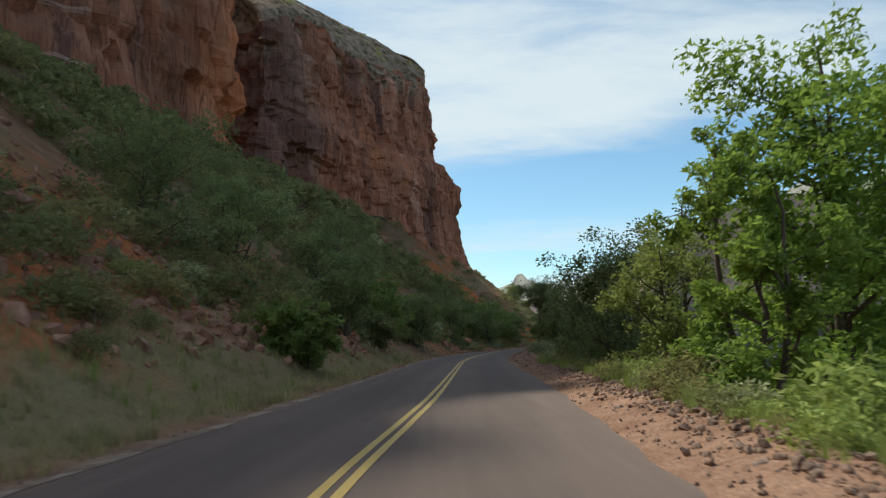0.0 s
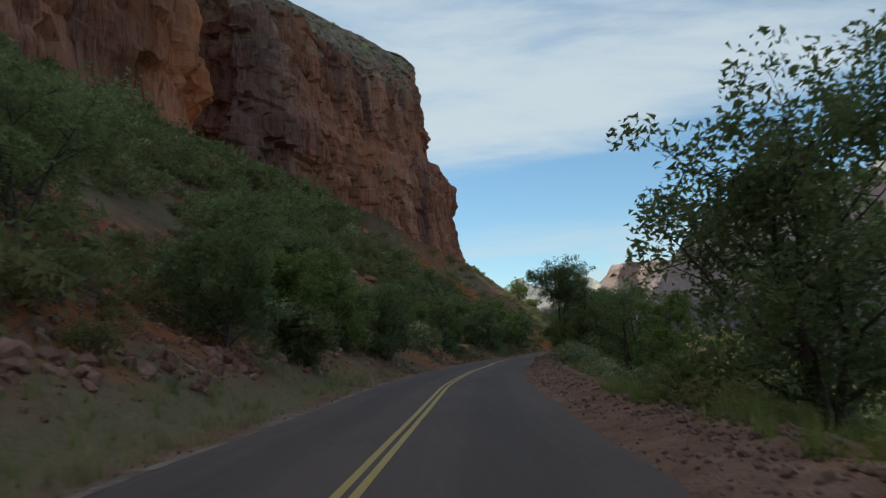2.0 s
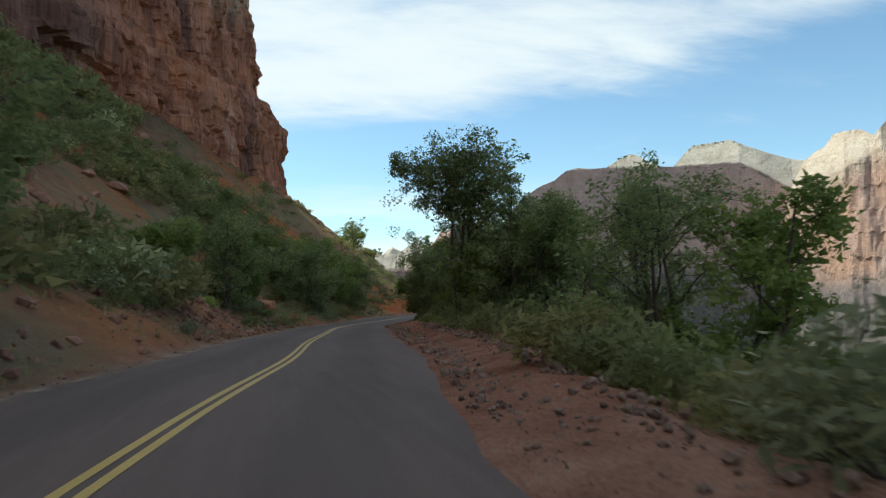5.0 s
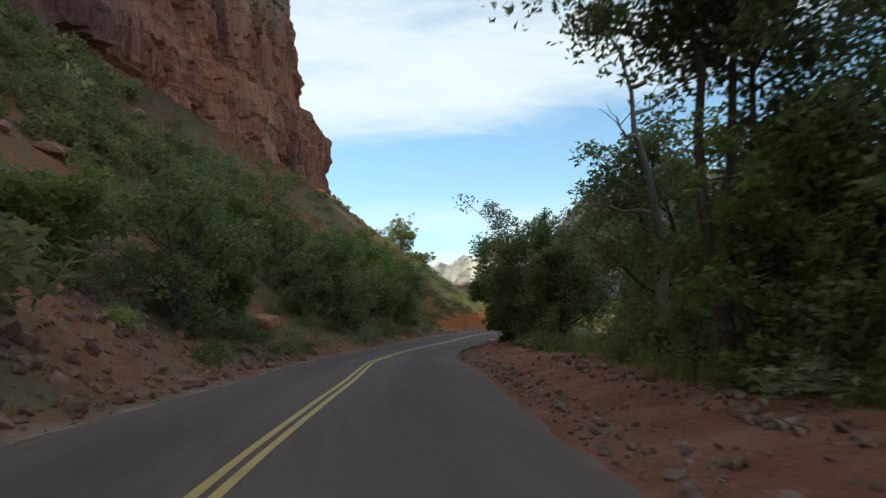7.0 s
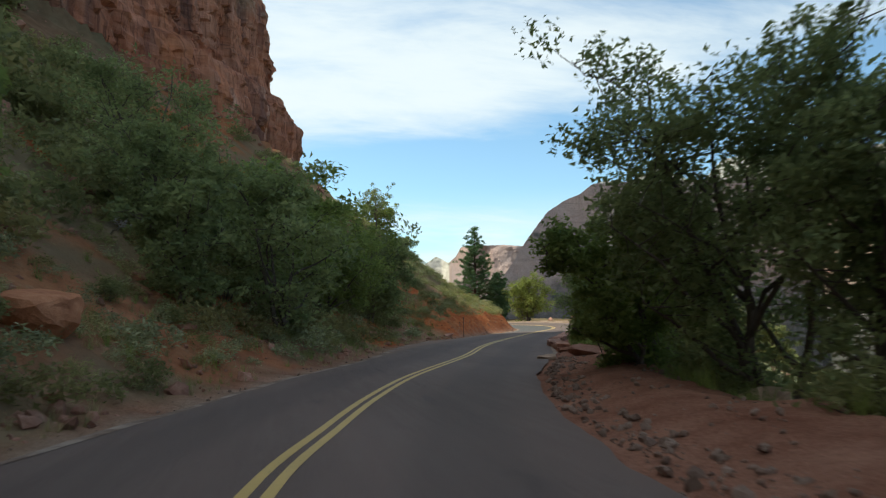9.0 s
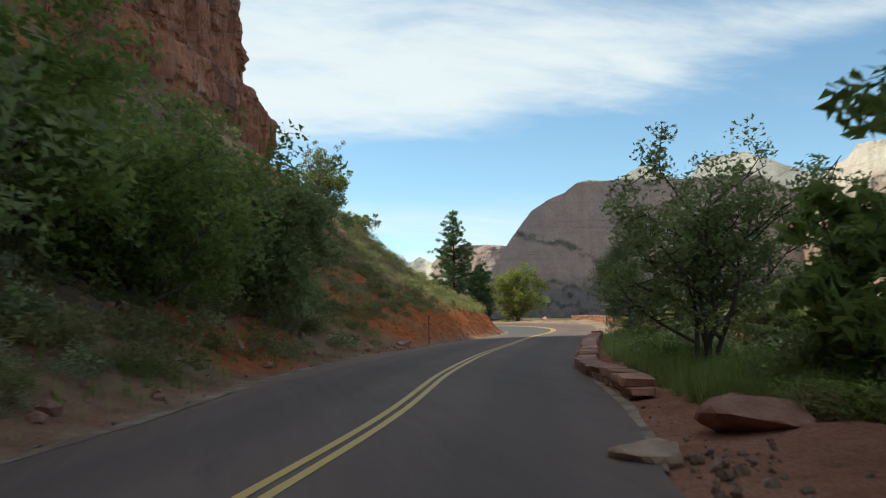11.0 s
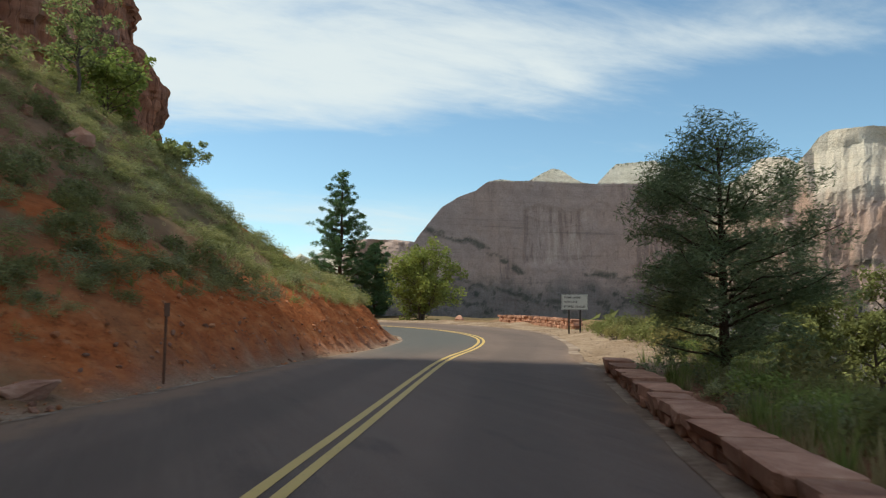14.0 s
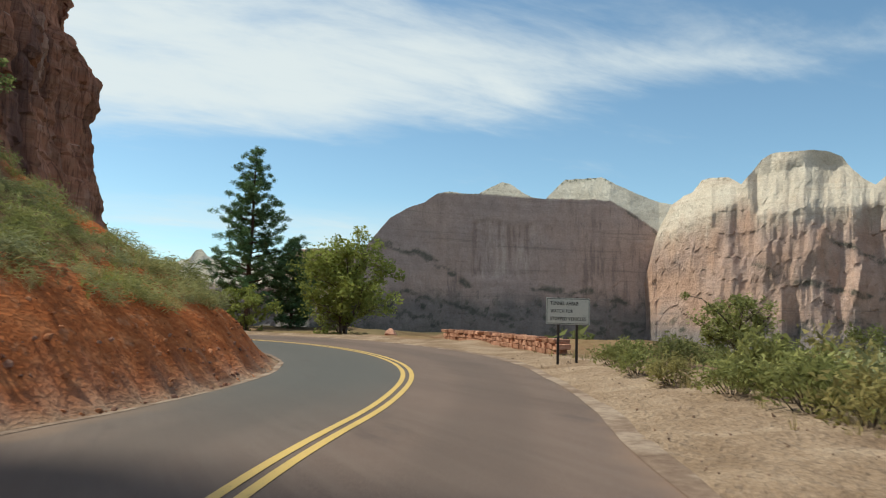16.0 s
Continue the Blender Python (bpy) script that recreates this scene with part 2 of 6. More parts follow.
def ground_mat():
    s = Shade("desert_ground", 0.97, 0.0)
    red, shoulder, lawn = s.attr("redsoil"), s.attr("gravel"), s.attr("straw")
    big, mid, fine = s.noise(0.09, 5), s.noise(0.9, 5, 0.6), s.noise(9.0, 4, 0.65)
    c = s.colours(mid, [(0.3, (0.19, 0.095, 0.058)), (0.55, (0.27, 0.15, 0.095)), (0.75, (0.33, 0.21, 0.14))])
    c = s.mix(s.ramp(big, 0.42, 0.62, 0.0, 0.75), c, (0.175, 0.145, 0.085))
    c = s.mix(s.math("MULTIPLY", lawn, s.ramp(fine, 0.3, 0.6, 0.45, 1.0)), c, s.colours(fine, [(0.3, (0.165, 0.130, 0.066)), (0.7, (0.285, 0.225, 0.122))]))
    rs = s.colours(s.noise(1.6, 6, 0.62, s.vec((1, 1, 2.5))), [(0.28, (0.27, 0.068, 0.024)), (0.5, (0.42, 0.122, 0.044)), (0.74, (0.54, 0.205, 0.088))])
    rs = s.mix(s.ramp(s.noise(5.0, 5, 0.7, s.vec((1, 1, 1.6))), 0.46, 0.34, 0.0, 0.6), rs, (0.17, 0.048, 0.020))
    rs = s.mix(s.ramp(s.noise(2.2, 4, 0.6), 0.58, 0.72, 0.0, 0.45), rs, (0.50, 0.27, 0.16))
    c = s.mix(red, c, rs)
    gr = s.colours(mid, [(0.3, (0.20, 0.085, 0.055)), (0.7, (0.34, 0.17, 0.115))])
    gr = s.mix(s.attr("sand"), gr, s.colours(mid, [(0.25, (0.19, 0.125, 0.085)), (0.5, (0.29, 0.205, 0.148)), (0.75, (0.40, 0.30, 0.225))]))
    gr = s.mix(0.6, gr, s.colours(s.noise(26.0, 3, 0.7), [(0.32, (0.25,) * 3), (0.68, (0.8,) * 3)]), "SOFT_LIGHT")
    c = s.mix(shoulder, c, gr)
    c = s.mix(s.math("MULTIPLY", s.attr("woods"), s.ramp(s.noise(0.06, 6, 0.65), 0.36, 0.52, 0.75, 1.0)), c, s.colours(mid, [(0.3, (0.030, 0.040, 0.022)), (0.7, (0.060, 0.068, 0.038))]))
    c = s.mix(s.ramp(fine, 0.45, 0.8, 0.0, 0.3), c, (0.12, 0.075, 0.05))
    s.base(c)
    s.bump(s.noise(1.3, 6, 0.65), 0.7, 0.25)
    s.bump(s.voronoi(11.0), 0.5, 0.05)
    return s.bump(s.noise(30.0, 4, 0.7), 0.6, 0.02).m


def cliff_mat():
    s = Shade("red_sandstone_cliff", 0.93, 0.0)
    streak = s.noise(1.0, 6, 0.62, s.vec((0.16, 0.16, 0.012)))
    fine = s.noise(1.0, 5, 0.65, s.vec((0.9, 0.9, 0.10)))
    bed = s.noise(1.0, 5, 0.65, s.vec((0.012, 0.012, 0.22)))
    patch = s.noise(0.022, 5, 0.6)
    c = s.colours(streak, [(0.28, (0.19, 0.072, 0.046)), (0.46, (0.40, 0.160, 0.095)), (0.62, (0.49, 0.215, 0.130)), (0.8, (0.56, 0.30, 0.20))])
    c = s.mix(s.ramp(bed, 0.35, 0.7, 0.0, 0.6), c, s.colours(fine, [(0.3, (0.35, 0.165, 0.110)), (0.7, (0.54, 0.31, 0.22))]))
    c = s.mix(s.ramp(fine, 0.50, 0.33, 0.0, 0.65), c, (0.14, 0.066, 0.050))
    c = s.mix(s.ramp(patch, 0.54, 0.66, 0.0, 0.5), c, s.colours(fine, [(0.3, (0.46, 0.165, 0.080)), (0.7, (0.60, 0.26, 0.125))]))
    # broad pale and purple-brown washes down the face
    wash = s.noise(1.0, 4, 0.55, s.vec((0.055, 0.055, 0.009)))
    c = s.mix(s.ramp(wash, 0.55, 0.68, 0.0, 0.65), c, s.colours(fine, [(0.3, (0.44, 0.255, 0.190)), (0.7, (0.60, 0.395, 0.310))]))
    c = s.mix(s.ramp(wash, 0.46, 0.34, 0.0, 0.80), c, s.colours(fine, [(0.3, (0.110, 0.062, 0.056)), (0.7, (0.190, 0.100, 0.082))]))
    c = s.mix(s.math("MULTIPLY", s.attr("varnish"), 0.8), c, s.colours(fine, [(0.3, (0.095, 0.062, 0.058)), (0.7, (0.200, 0.118, 0.098))]))
    # bright orange panel left of the cleft: its light is painted as rock colour
    c = s.mix(s.math("MULTIPLY", s.attr("fresh"), 0.9), c, s.colours(fine, [(0.3, (0.46, 0.150, 0.062)), (0.7, (0.62, 0.245, 0.110))]))
    # upright cracks and thin partings between the beds
    crack = s.voronoi(1.0, s.vec((0.13, 0.13, 0.010)), "Distance", "DISTANCE_TO_EDGE")
    c = s.mix(s.ramp(crack, 0.022, 0.0, 0.0, 0.5), c, (0.075, 0.042, 0.036))
    c = s.mix(s.ramp(s.noise(1.0, 4, 0.7, s.vec((0.02, 0.02, 0.45))), 0.37, 0.30, 0.0, 0.6), c, (0.12, 0.065, 0.052))
    c = s.mix(s.ramp(s.noise(1.0, 4, 0.7, s.vec((0.025, 0.025, 0.40))), 0.66, 0.72, 0.0, 0.6), c, (0.62, 0.45, 0.36))
    c = s.mix(0.8, c, s.colours(s.noise(1.0, 5, 0.6, s.vec((0.075, 0.075, 0.02))), [(0.34, (0.50, 0.48, 0.50)), (0.5, (0.98, 0.98, 1.02)), (0.66, (1.30, 1.30, 1.34))]), "MULTIPLY")
    c = s.mix(s.attr("cap"), c, s.colours(s.noise(0.25, 6, 0.7), [(0.38, (0.085, 0.085, 0.05)), (0.50, (0.30, 0.22, 0.165)), (0.75, (0.48, 0.40, 0.32))]))
    s.base(c)
    s.bump(s.noise(1.0, 6, 0.7, s.vec((0.35, 0.35, 0.05))), 0.4, 1.6)
    s.bump(s.noise(1.0, 5, 0.7, s.vec((0.05, 0.05, 0.6))), 0.7, 0.9)
    return s.bump(s.noise(1.4, 6, 0.7), 0.8, 0.5).m


def mountain_mat():
    s = Shade("canyon_wall_rock", 0.95, 0.0)
    streak = s.noise(1.0, 6, 0.65, s.vec((0.085, 0.085, 0.0035)))
    where = s.noise(0.006, 4, 0.6)
    bed = s.noise(1.0, 6, 0.65, s.vec((0.0016, 0.0016, 0.06)))
    tex = s.noise(0.05, 7, 0.72)
    c = s.colours(tex, [(0.3, (0.340, 0.250, 0.228)), (0.7, (0.450, 0.340, 0.310))])
    c = s.mix(s.ramp(bed, 0.46, 0.60, 0.0, 0.5), c, s.colours(tex, [(0.3, (0.26, 0.196, 0.184)), (0.7, (0.36, 0.272, 0.247))]))
    c = s.mix(s.ramp(where, 0.42, 0.62, 0.0, 0.7), c, s.colours(tex, [(0.3, (0.380, 0.262, 0.222)), (0.7, (0.490, 0.345, 0.292))]))
    # the lower slopes are tinted dark purple-grey, haze and shade put into their colour
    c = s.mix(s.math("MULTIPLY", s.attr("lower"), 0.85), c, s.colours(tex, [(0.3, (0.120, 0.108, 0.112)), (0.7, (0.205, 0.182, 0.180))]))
    # desert varnish hangs in streaks over part of the face
    c = s.mix(s.math("MULTIPLY", s.ramp(streak, 0.52, 0.38, 0.0, 0.55), s.ramp(where, 0.50, 0.62)), c, (0.175, 0.135, 0.130))
    c = s.mix(s.math("MULTIPLY", s.ramp(streak, 0.46, 0.62, 0.0, 0.75), s.attr("streaked")), c, (0.52, 0.41, 0.365))
    c = s.mix(s.math("MULTIPLY", s.ramp(streak, 0.46, 0.36, 0.0, 0.6), s.attr("streaked")), c, (0.22, 0.155, 0.14))
    # red rock on some spurs, with the orange of sunlit ribs painted in
    c = s.mix(s.attr("red_lit"), c, s.colours(tex, [(0.3, (0.36, 0.215, 0.160)), (0.7, (0.50, 0.325, 0.250))]))
    # thin dark joints and partings
    c = s.mix(s.ramp(s.noise(1.0, 5, 0.7, s.vec((0.09, 0.09, 0.010))), 0.38, 0.32, 0.0, 0.35), c, (0.16, 0.125, 0.12))
    c = s.mix(s.ramp(s.noise(1.0, 5, 0.7, s.vec((0.004, 0.004, 0.16))), 0.42, 0.34, 0.0, 0.4), c, (0.19, 0.15, 0.14))
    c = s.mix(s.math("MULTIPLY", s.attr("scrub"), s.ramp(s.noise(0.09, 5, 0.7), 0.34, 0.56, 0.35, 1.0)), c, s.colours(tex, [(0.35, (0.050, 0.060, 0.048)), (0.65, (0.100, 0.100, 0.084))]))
    wc = s.colours(s.noise(0.03, 6, 0.72), [(0.3, (0.47, 0.405, 0.325)), (0.6, (0.63, 0.565, 0.475))])
    wc = s.mix(s.ramp(s.noise(1.0, 5, 0.7, s.vec((0.004, 0.004, 0.09))), 0.52, 0.66, 0.0, 0.55), wc, (0.47, 0.385, 0.31))
    wc = s.mix(s.attr("shrubs"), wc, (0.085, 0.095, 0.06))
    c = s.mix(s.attr("white"), c, wc)
    # coarse grain: broken blocks, small shrubs and their shadows
    c = s.mix(0.6, c, s.colours(s.noise(0.30, 6, 0.75, s.vec((1, 1, 1.5))), [(0.32, (0.80,) * 3), (0.5, (1.08,) * 3), (0.70, (1.32,) * 3)]), "MULTIPLY")
    s.base(c)
    s.bump(s.noise(1.0, 7, 0.7, s.vec((0.04, 0.04, 0.012))), 0.5, 8.0)
    s.bump(s.noise(1.0, 6, 0.75, s.vec((0.006, 0.006, 0.07))), 0.40, 3.5)
    s.bump(s.noise(0.5, 5, 0.75), 0.35, 1.2)
    return s.bump(s.noise(0.15, 6, 0.7), 0.8, 3.0).m


def leaf_mat(name, dark, light, through_col, rnd=0.35, amount=0.5):
    dark, light = tuple(v * 1.28 for v in dark), tuple(v * 1.28 for v in light)
    s = Shade(name, 0.6, 0.10)
    r = s.island()
    c = s.mix(r, dark, light)
    c = hsv_shift(s, c, s.random(), rnd * 0.6)
    # plants differ from one another, and so do their boughs
    c = s.mix(1.0, c, s.colours(s.noise(0.42, 3, 0.6), [(0.34, (0.62, 0.64, 0.60)), (0.5, (0.98, 0.98, 0.96)), (0.66, (1.34, 1.28, 1.22))]), "MULTIPLY")
    s.base(c)
    tr = s.n.new("ShaderNodeBsdfTranslucent")
    s.l.new(s.mix(0.5, c, through_col), tr.inputs["Color"])
    mx = s.n.new("ShaderNodeMixShader")
    mx.inputs[0].default_value = amount
    s.l.new(s.b.outputs[0], mx.inputs[1])
    s.l.new(tr.outputs[0], mx.inputs[2])
    s.l.new(mx.outputs[0], s.out.inputs["Surface"])
    return s.m


def bark_mat(name, a, b):
    s = Shade(name, 0.92, 0.15)
    s.base(s.mix(s.noise(6.0, 5, 0.65, s.vec((3, 3, 0.5))), a, b))
    return s.bump(s.noise(14.0, 4, 0.7, s.vec((3, 3, 0.35))), 0.9, 0.03).m


def rock_mat(name, a, b, d):
    s = Shade(name, 0.93, 0.15)
    c = s.colours(s.noise(3.0, 6, 0.65), [(0.3, a), (0.55, b), (0.78, d)])
    c = hsv_shift(s, c, s.random(), 0.22)
    c = hsv_shift(s, c, s.island(), 0.25)
    s.base(c)
    s.bump(s.noise(5.0, 6, 0.7), 0.8, 0.06)
    return s.bump(s.noise(45.0, 3, 0.7), 0.5, 0.01).m


def metal_mat(name, col, rough, metal=0.0):
    s = Shade(name, rough, 0.4)
    s.b.inputs["Metallic"].default_value = metal
    s.base(s.mix(s.ramp(s.noise(14.0, 5, 0.7), 0.5, 0.75, 0.0, 0.6), col, tuple(v * 0.55 for v in col)))
    return s.bump(s.noise(60.0, 3), 0.2, 0.002).m


M_ASPHALT = asphalt_mat()
M_YELLOW = paint_mat("yellow_road_paint", (0.57, 0.375, 0.105))
M_GROUND = ground_mat()
M_CLIFF = cliff_mat()
M_MOUNT = mountain_mat()
M_BRIGHT = leaf_mat("sunny_ash_leaves", (0.076, 0.130, 0.034), (0.230, 0.305, 0.066), (0.42, 0.53, 0.09), amount=0.40)
M_OAK = leaf_mat("oak_leaves", (0.098, 0.130, 0.046), (0.225, 0.255, 0.078), (0.35, 0.44, 0.11))
M_DARK = leaf_mat("deep_green_leaves", (0.104, 0.128, 0.060), (0.230, 0.250, 0.112), (0.340, 0.395, 0.145))
M_SCRUB = leaf_mat("dusty_scrub_leaves", (0.132, 0.117, 0.052), (0.252, 0.220, 0.098), (0.31, 0.29, 0.11))
M_THICKET = leaf_mat("dull_oak_scrub_leaves", (0.100, 0.104, 0.048), (0.195, 0.194, 0.086), (0.28, 0.30, 0.11))
M_OLIVE = leaf_mat("olive_scrub_leaves", (0.112, 0.122, 0.050), (0.245, 0.246, 0.096), (0.32, 0.33, 0.11), amount=0.4)
M_SAGE = leaf_mat("grey_green_sage_leaves", (0.155, 0.163, 0.094), (0.310, 0.310, 0.172), (0.350, 0.370, 0.165), amount=0.3)
M_GOLD = leaf_mat("yellow_green_leaves", (0.120, 0.150, 0.044), (0.270, 0.295, 0.085), (0.40, 0.43, 0.11), amount=0.38)
M_NEEDLE = leaf_mat("pine_needles", (0.046, 0.088, 0.046), (0.121, 0.184, 0.084), (0.126, 0.209, 0.062), amount=0.2)
M_PINYON = leaf_mat("pinyon_needles", (0.105, 0.135, 0.080), (0.230, 0.262, 0.142), (0.26, 0.32, 0.13), amount=0.32)
M_STRAW = leaf_mat("dry_grass_blades", (0.200, 0.170, 0.085), (0.42, 0.355, 0.19), (0.45, 0.37, 0.18), amount=0.35)
M_GRASS = leaf_mat("green_grass_blades", (0.109, 0.150, 0.046), (0.270, 0.300, 0.093), (0.40, 0.47, 0.12), amount=0.35)
M_BUNCH = leaf_mat("bunch_grass_blades", (0.17, 0.175, 0.080), (0.34, 0.32, 0.15), (0.36, 0.36, 0.15), amount=0.35)
M_BARK = bark_mat("grey_brown_bark", (0.070, 0.052, 0.042), (0.17, 0.135, 0.11))
M_PALEBARK = bark_mat("pale_dead_wood", (0.20, 0.175, 0.15), (0.42, 0.38, 0.33))
M_PINEBARK = bark_mat("pine_bark", (0.055, 0.036, 0.028), (0.14, 0.085, 0.06))
M_ROCK = rock_mat("red_rubble_stone", (0.20, 0.092, 0.064), (0.30, 0.155, 0.108), (0.43, 0.27, 0.20))
M_PALEROCK = rock_mat("tan_sandstone", (0.30, 0.19, 0.13), (0.45, 0.30, 0.21), (0.58, 0.43, 0.32))
M_ORANGE = rock_mat("orange_sandstone", (0.32, 0.120, 0.060), (0.45, 0.190, 0.095), (0.56, 0.28, 0.16))
M_SCREE = rock_mat("dusty_verge_stone", (0.21, 0.125, 0.095), (0.32, 0.215, 0.165), (0.45, 0.34, 0.27))
M_WALL = rock_mat("dressed_red_sandstone", (0.28, 0.135, 0.095), (0.41, 0.215, 0.150), (0.54, 0.335, 0.245))

# ---- the road's line ----
ROAD = [(-7.5, -70), (-4.2, -35), (-1.9, -12), (-0.95, 6.6), (-0.6, 12), (-0.1, 20.4), (0.95, 43.8), (1.4, 51), (2.62, 62), (3.93, 71), (4.78, 79.8), (5.65, 86.7),
        (6.3, 91.4), (7.26, 99.2), (7.88, 102.2), (8.78, 106), (10.28, 111), (13.32, 118.9), (15.56, 125.7), (18.42, 133.3), (20.8, 138.9), (25.2, 148.7), (28.2, 154.2), (30.5, 159.4),
        (31.9, 164.5), (32.5, 170), (32.0, 175.5), (29.8, 180.8), (25.6, 185), (19.5, 188.2), (11, 190.5), (0, 192), (-14, 193), (-40, 194)]


def spline(points, step=0.5):
    """A smooth line through the points, at even steps."""
    p = np.array([points[0], *points, points[-1]], float)
    p[0], p[-1] = 2 * p[1] - p[2], 2 * p[-2] - p[-3]
    out = []
    for k in range(1, len(p) - 2):
        t = np.linspace(0, 1, 24, endpoint=False)[:, None]
        a, b, c, d = p[k - 1 : k + 3]
        out.append(0.5 * (2 * b + (c - a) * t + (2 * a - 5 * b + 4 * c - d) * t**2 + (3 * b - a - 3 * c + d) * t**3))
    q = np.concatenate([*out, p[-2:-1]])
    s = np.r_[0, np.cumsum(np.linalg.norm(np.diff(q, axis=0), axis=1))]
    at = np.arange(0, s[-1], step)
    q = np.stack([np.interp(at, s, q[:, 0]), np.interp(at, s, q[:, 1])], 1)
    for _ in range(3):
        q[1:-1] = (q[:-2] + 2 * q[1:-1] + q[2:]) / 4
    return q


LINE = spline(ROAD)
_t = np.gradient(LINE, axis=0)
_t /= np.linalg.norm(_t, axis=1, keepdims=True)
SIDE = np.stack([_t[:, 1], -_t[:, 0]], 1)          # to the right
N = len(LINE)
AT = np.arange(N) * 0.5
S0 = AT[np.argmin(np.abs(LINE[:, 1]) + (AT > 200) * 1e3)]


def station(y):
    """How far along the road the line passes y, on its way out."""
    return float(AT[np.argmin(np.abs(LINE[:, 1] - y) + (AT > S0 + 185) * 1e3)])


S140, S150, S165, S180 = station(140), station(150), station(165), station(178)
RISE = np.interp(AT, [0, S140, S150, S165, S180, AT[-1]], [0, 0, 0.10, 0.33, 0.50, 0.9])
# a low crest and a shallow dip on the way
RISE = RISE + np.interp(AT, [0, station(26), station(42), station(66), station(88), station(106), station(116), station(126), AT[-1]], [0, 0, -0.04, 0.11, 0.0, -0.10, -0.07, 0, 0])
RISE = np.convolve(np.pad(RISE, 12, "edge"), np.ones(25) / 25, "valid")
BANK = np.interp(AT, [0, S140 - 5, S165 - 4, S180, S180 + 10, AT[-1]], [0, 0, 0.055, 0.06, 0.03, 0])
HALF_L = np.interp(AT, [0, station(20), station(60), station(84), station(92), station(105), station(116), station(126), station(134), station(139), S150, S165, AT[-1]], [3.0, 2.95, 3.0, 3.1, 2.8, 2.5, 2.75, 3.5, 3.9, 3.7, 3.45, 3.0, 3.0])
HALF_R = np.interp(AT, [0, station(60), station(80), station(92), station(104), station(118), station(128), station(138), station(145), station(150), station(158), S165, AT[-1]], [2.85, 2.8, 3.0, 3.0, 2.7, 2.85, 2.85, 3.0, 3.25, 3.05, 2.75, 2.9, 3.3])


def nearest(x, y):
    """Index along the road and signed distance to the right of it."""
    x, y = np.ravel(x), np.ravel(y)
    idx, off = np.empty(len(x), int), np.empty(len(x))
    sub = slice(None, None, 2)
    for k in range(0, len(x), 20000):
        dx = x[k : k + 20000, None] - LINE[None, sub, 0]
        dy = y[k : k + 20000, None] - LINE[None, sub, 1]
        j = np.argmin(dx * dx + dy * dy, 1) * 2
        idx[k : k + 20000] = j
        ex, ey = x[k : k + 20000] - LINE[j, 0], y[k : k + 20000] - LINE[j, 1]
        n = ex * SIDE[j, 0] + ey * SIDE[j, 1]
        off[k : k + 20000] = np.where(n < 0, -1, 1) * np.hypot(ex, ey)
    return idx, off


def cut_amount(j):
    """How much of the road's left bank is a raw red cut."""
    y = LINE[j, 1]
    out = AT[j] < S180 + 30
    return np.where(out, np.maximum(0.9 * smooth(139, 146, y), 0.45 * smooth(70, 74, y) * smooth(84, 78, y)), 0.6)


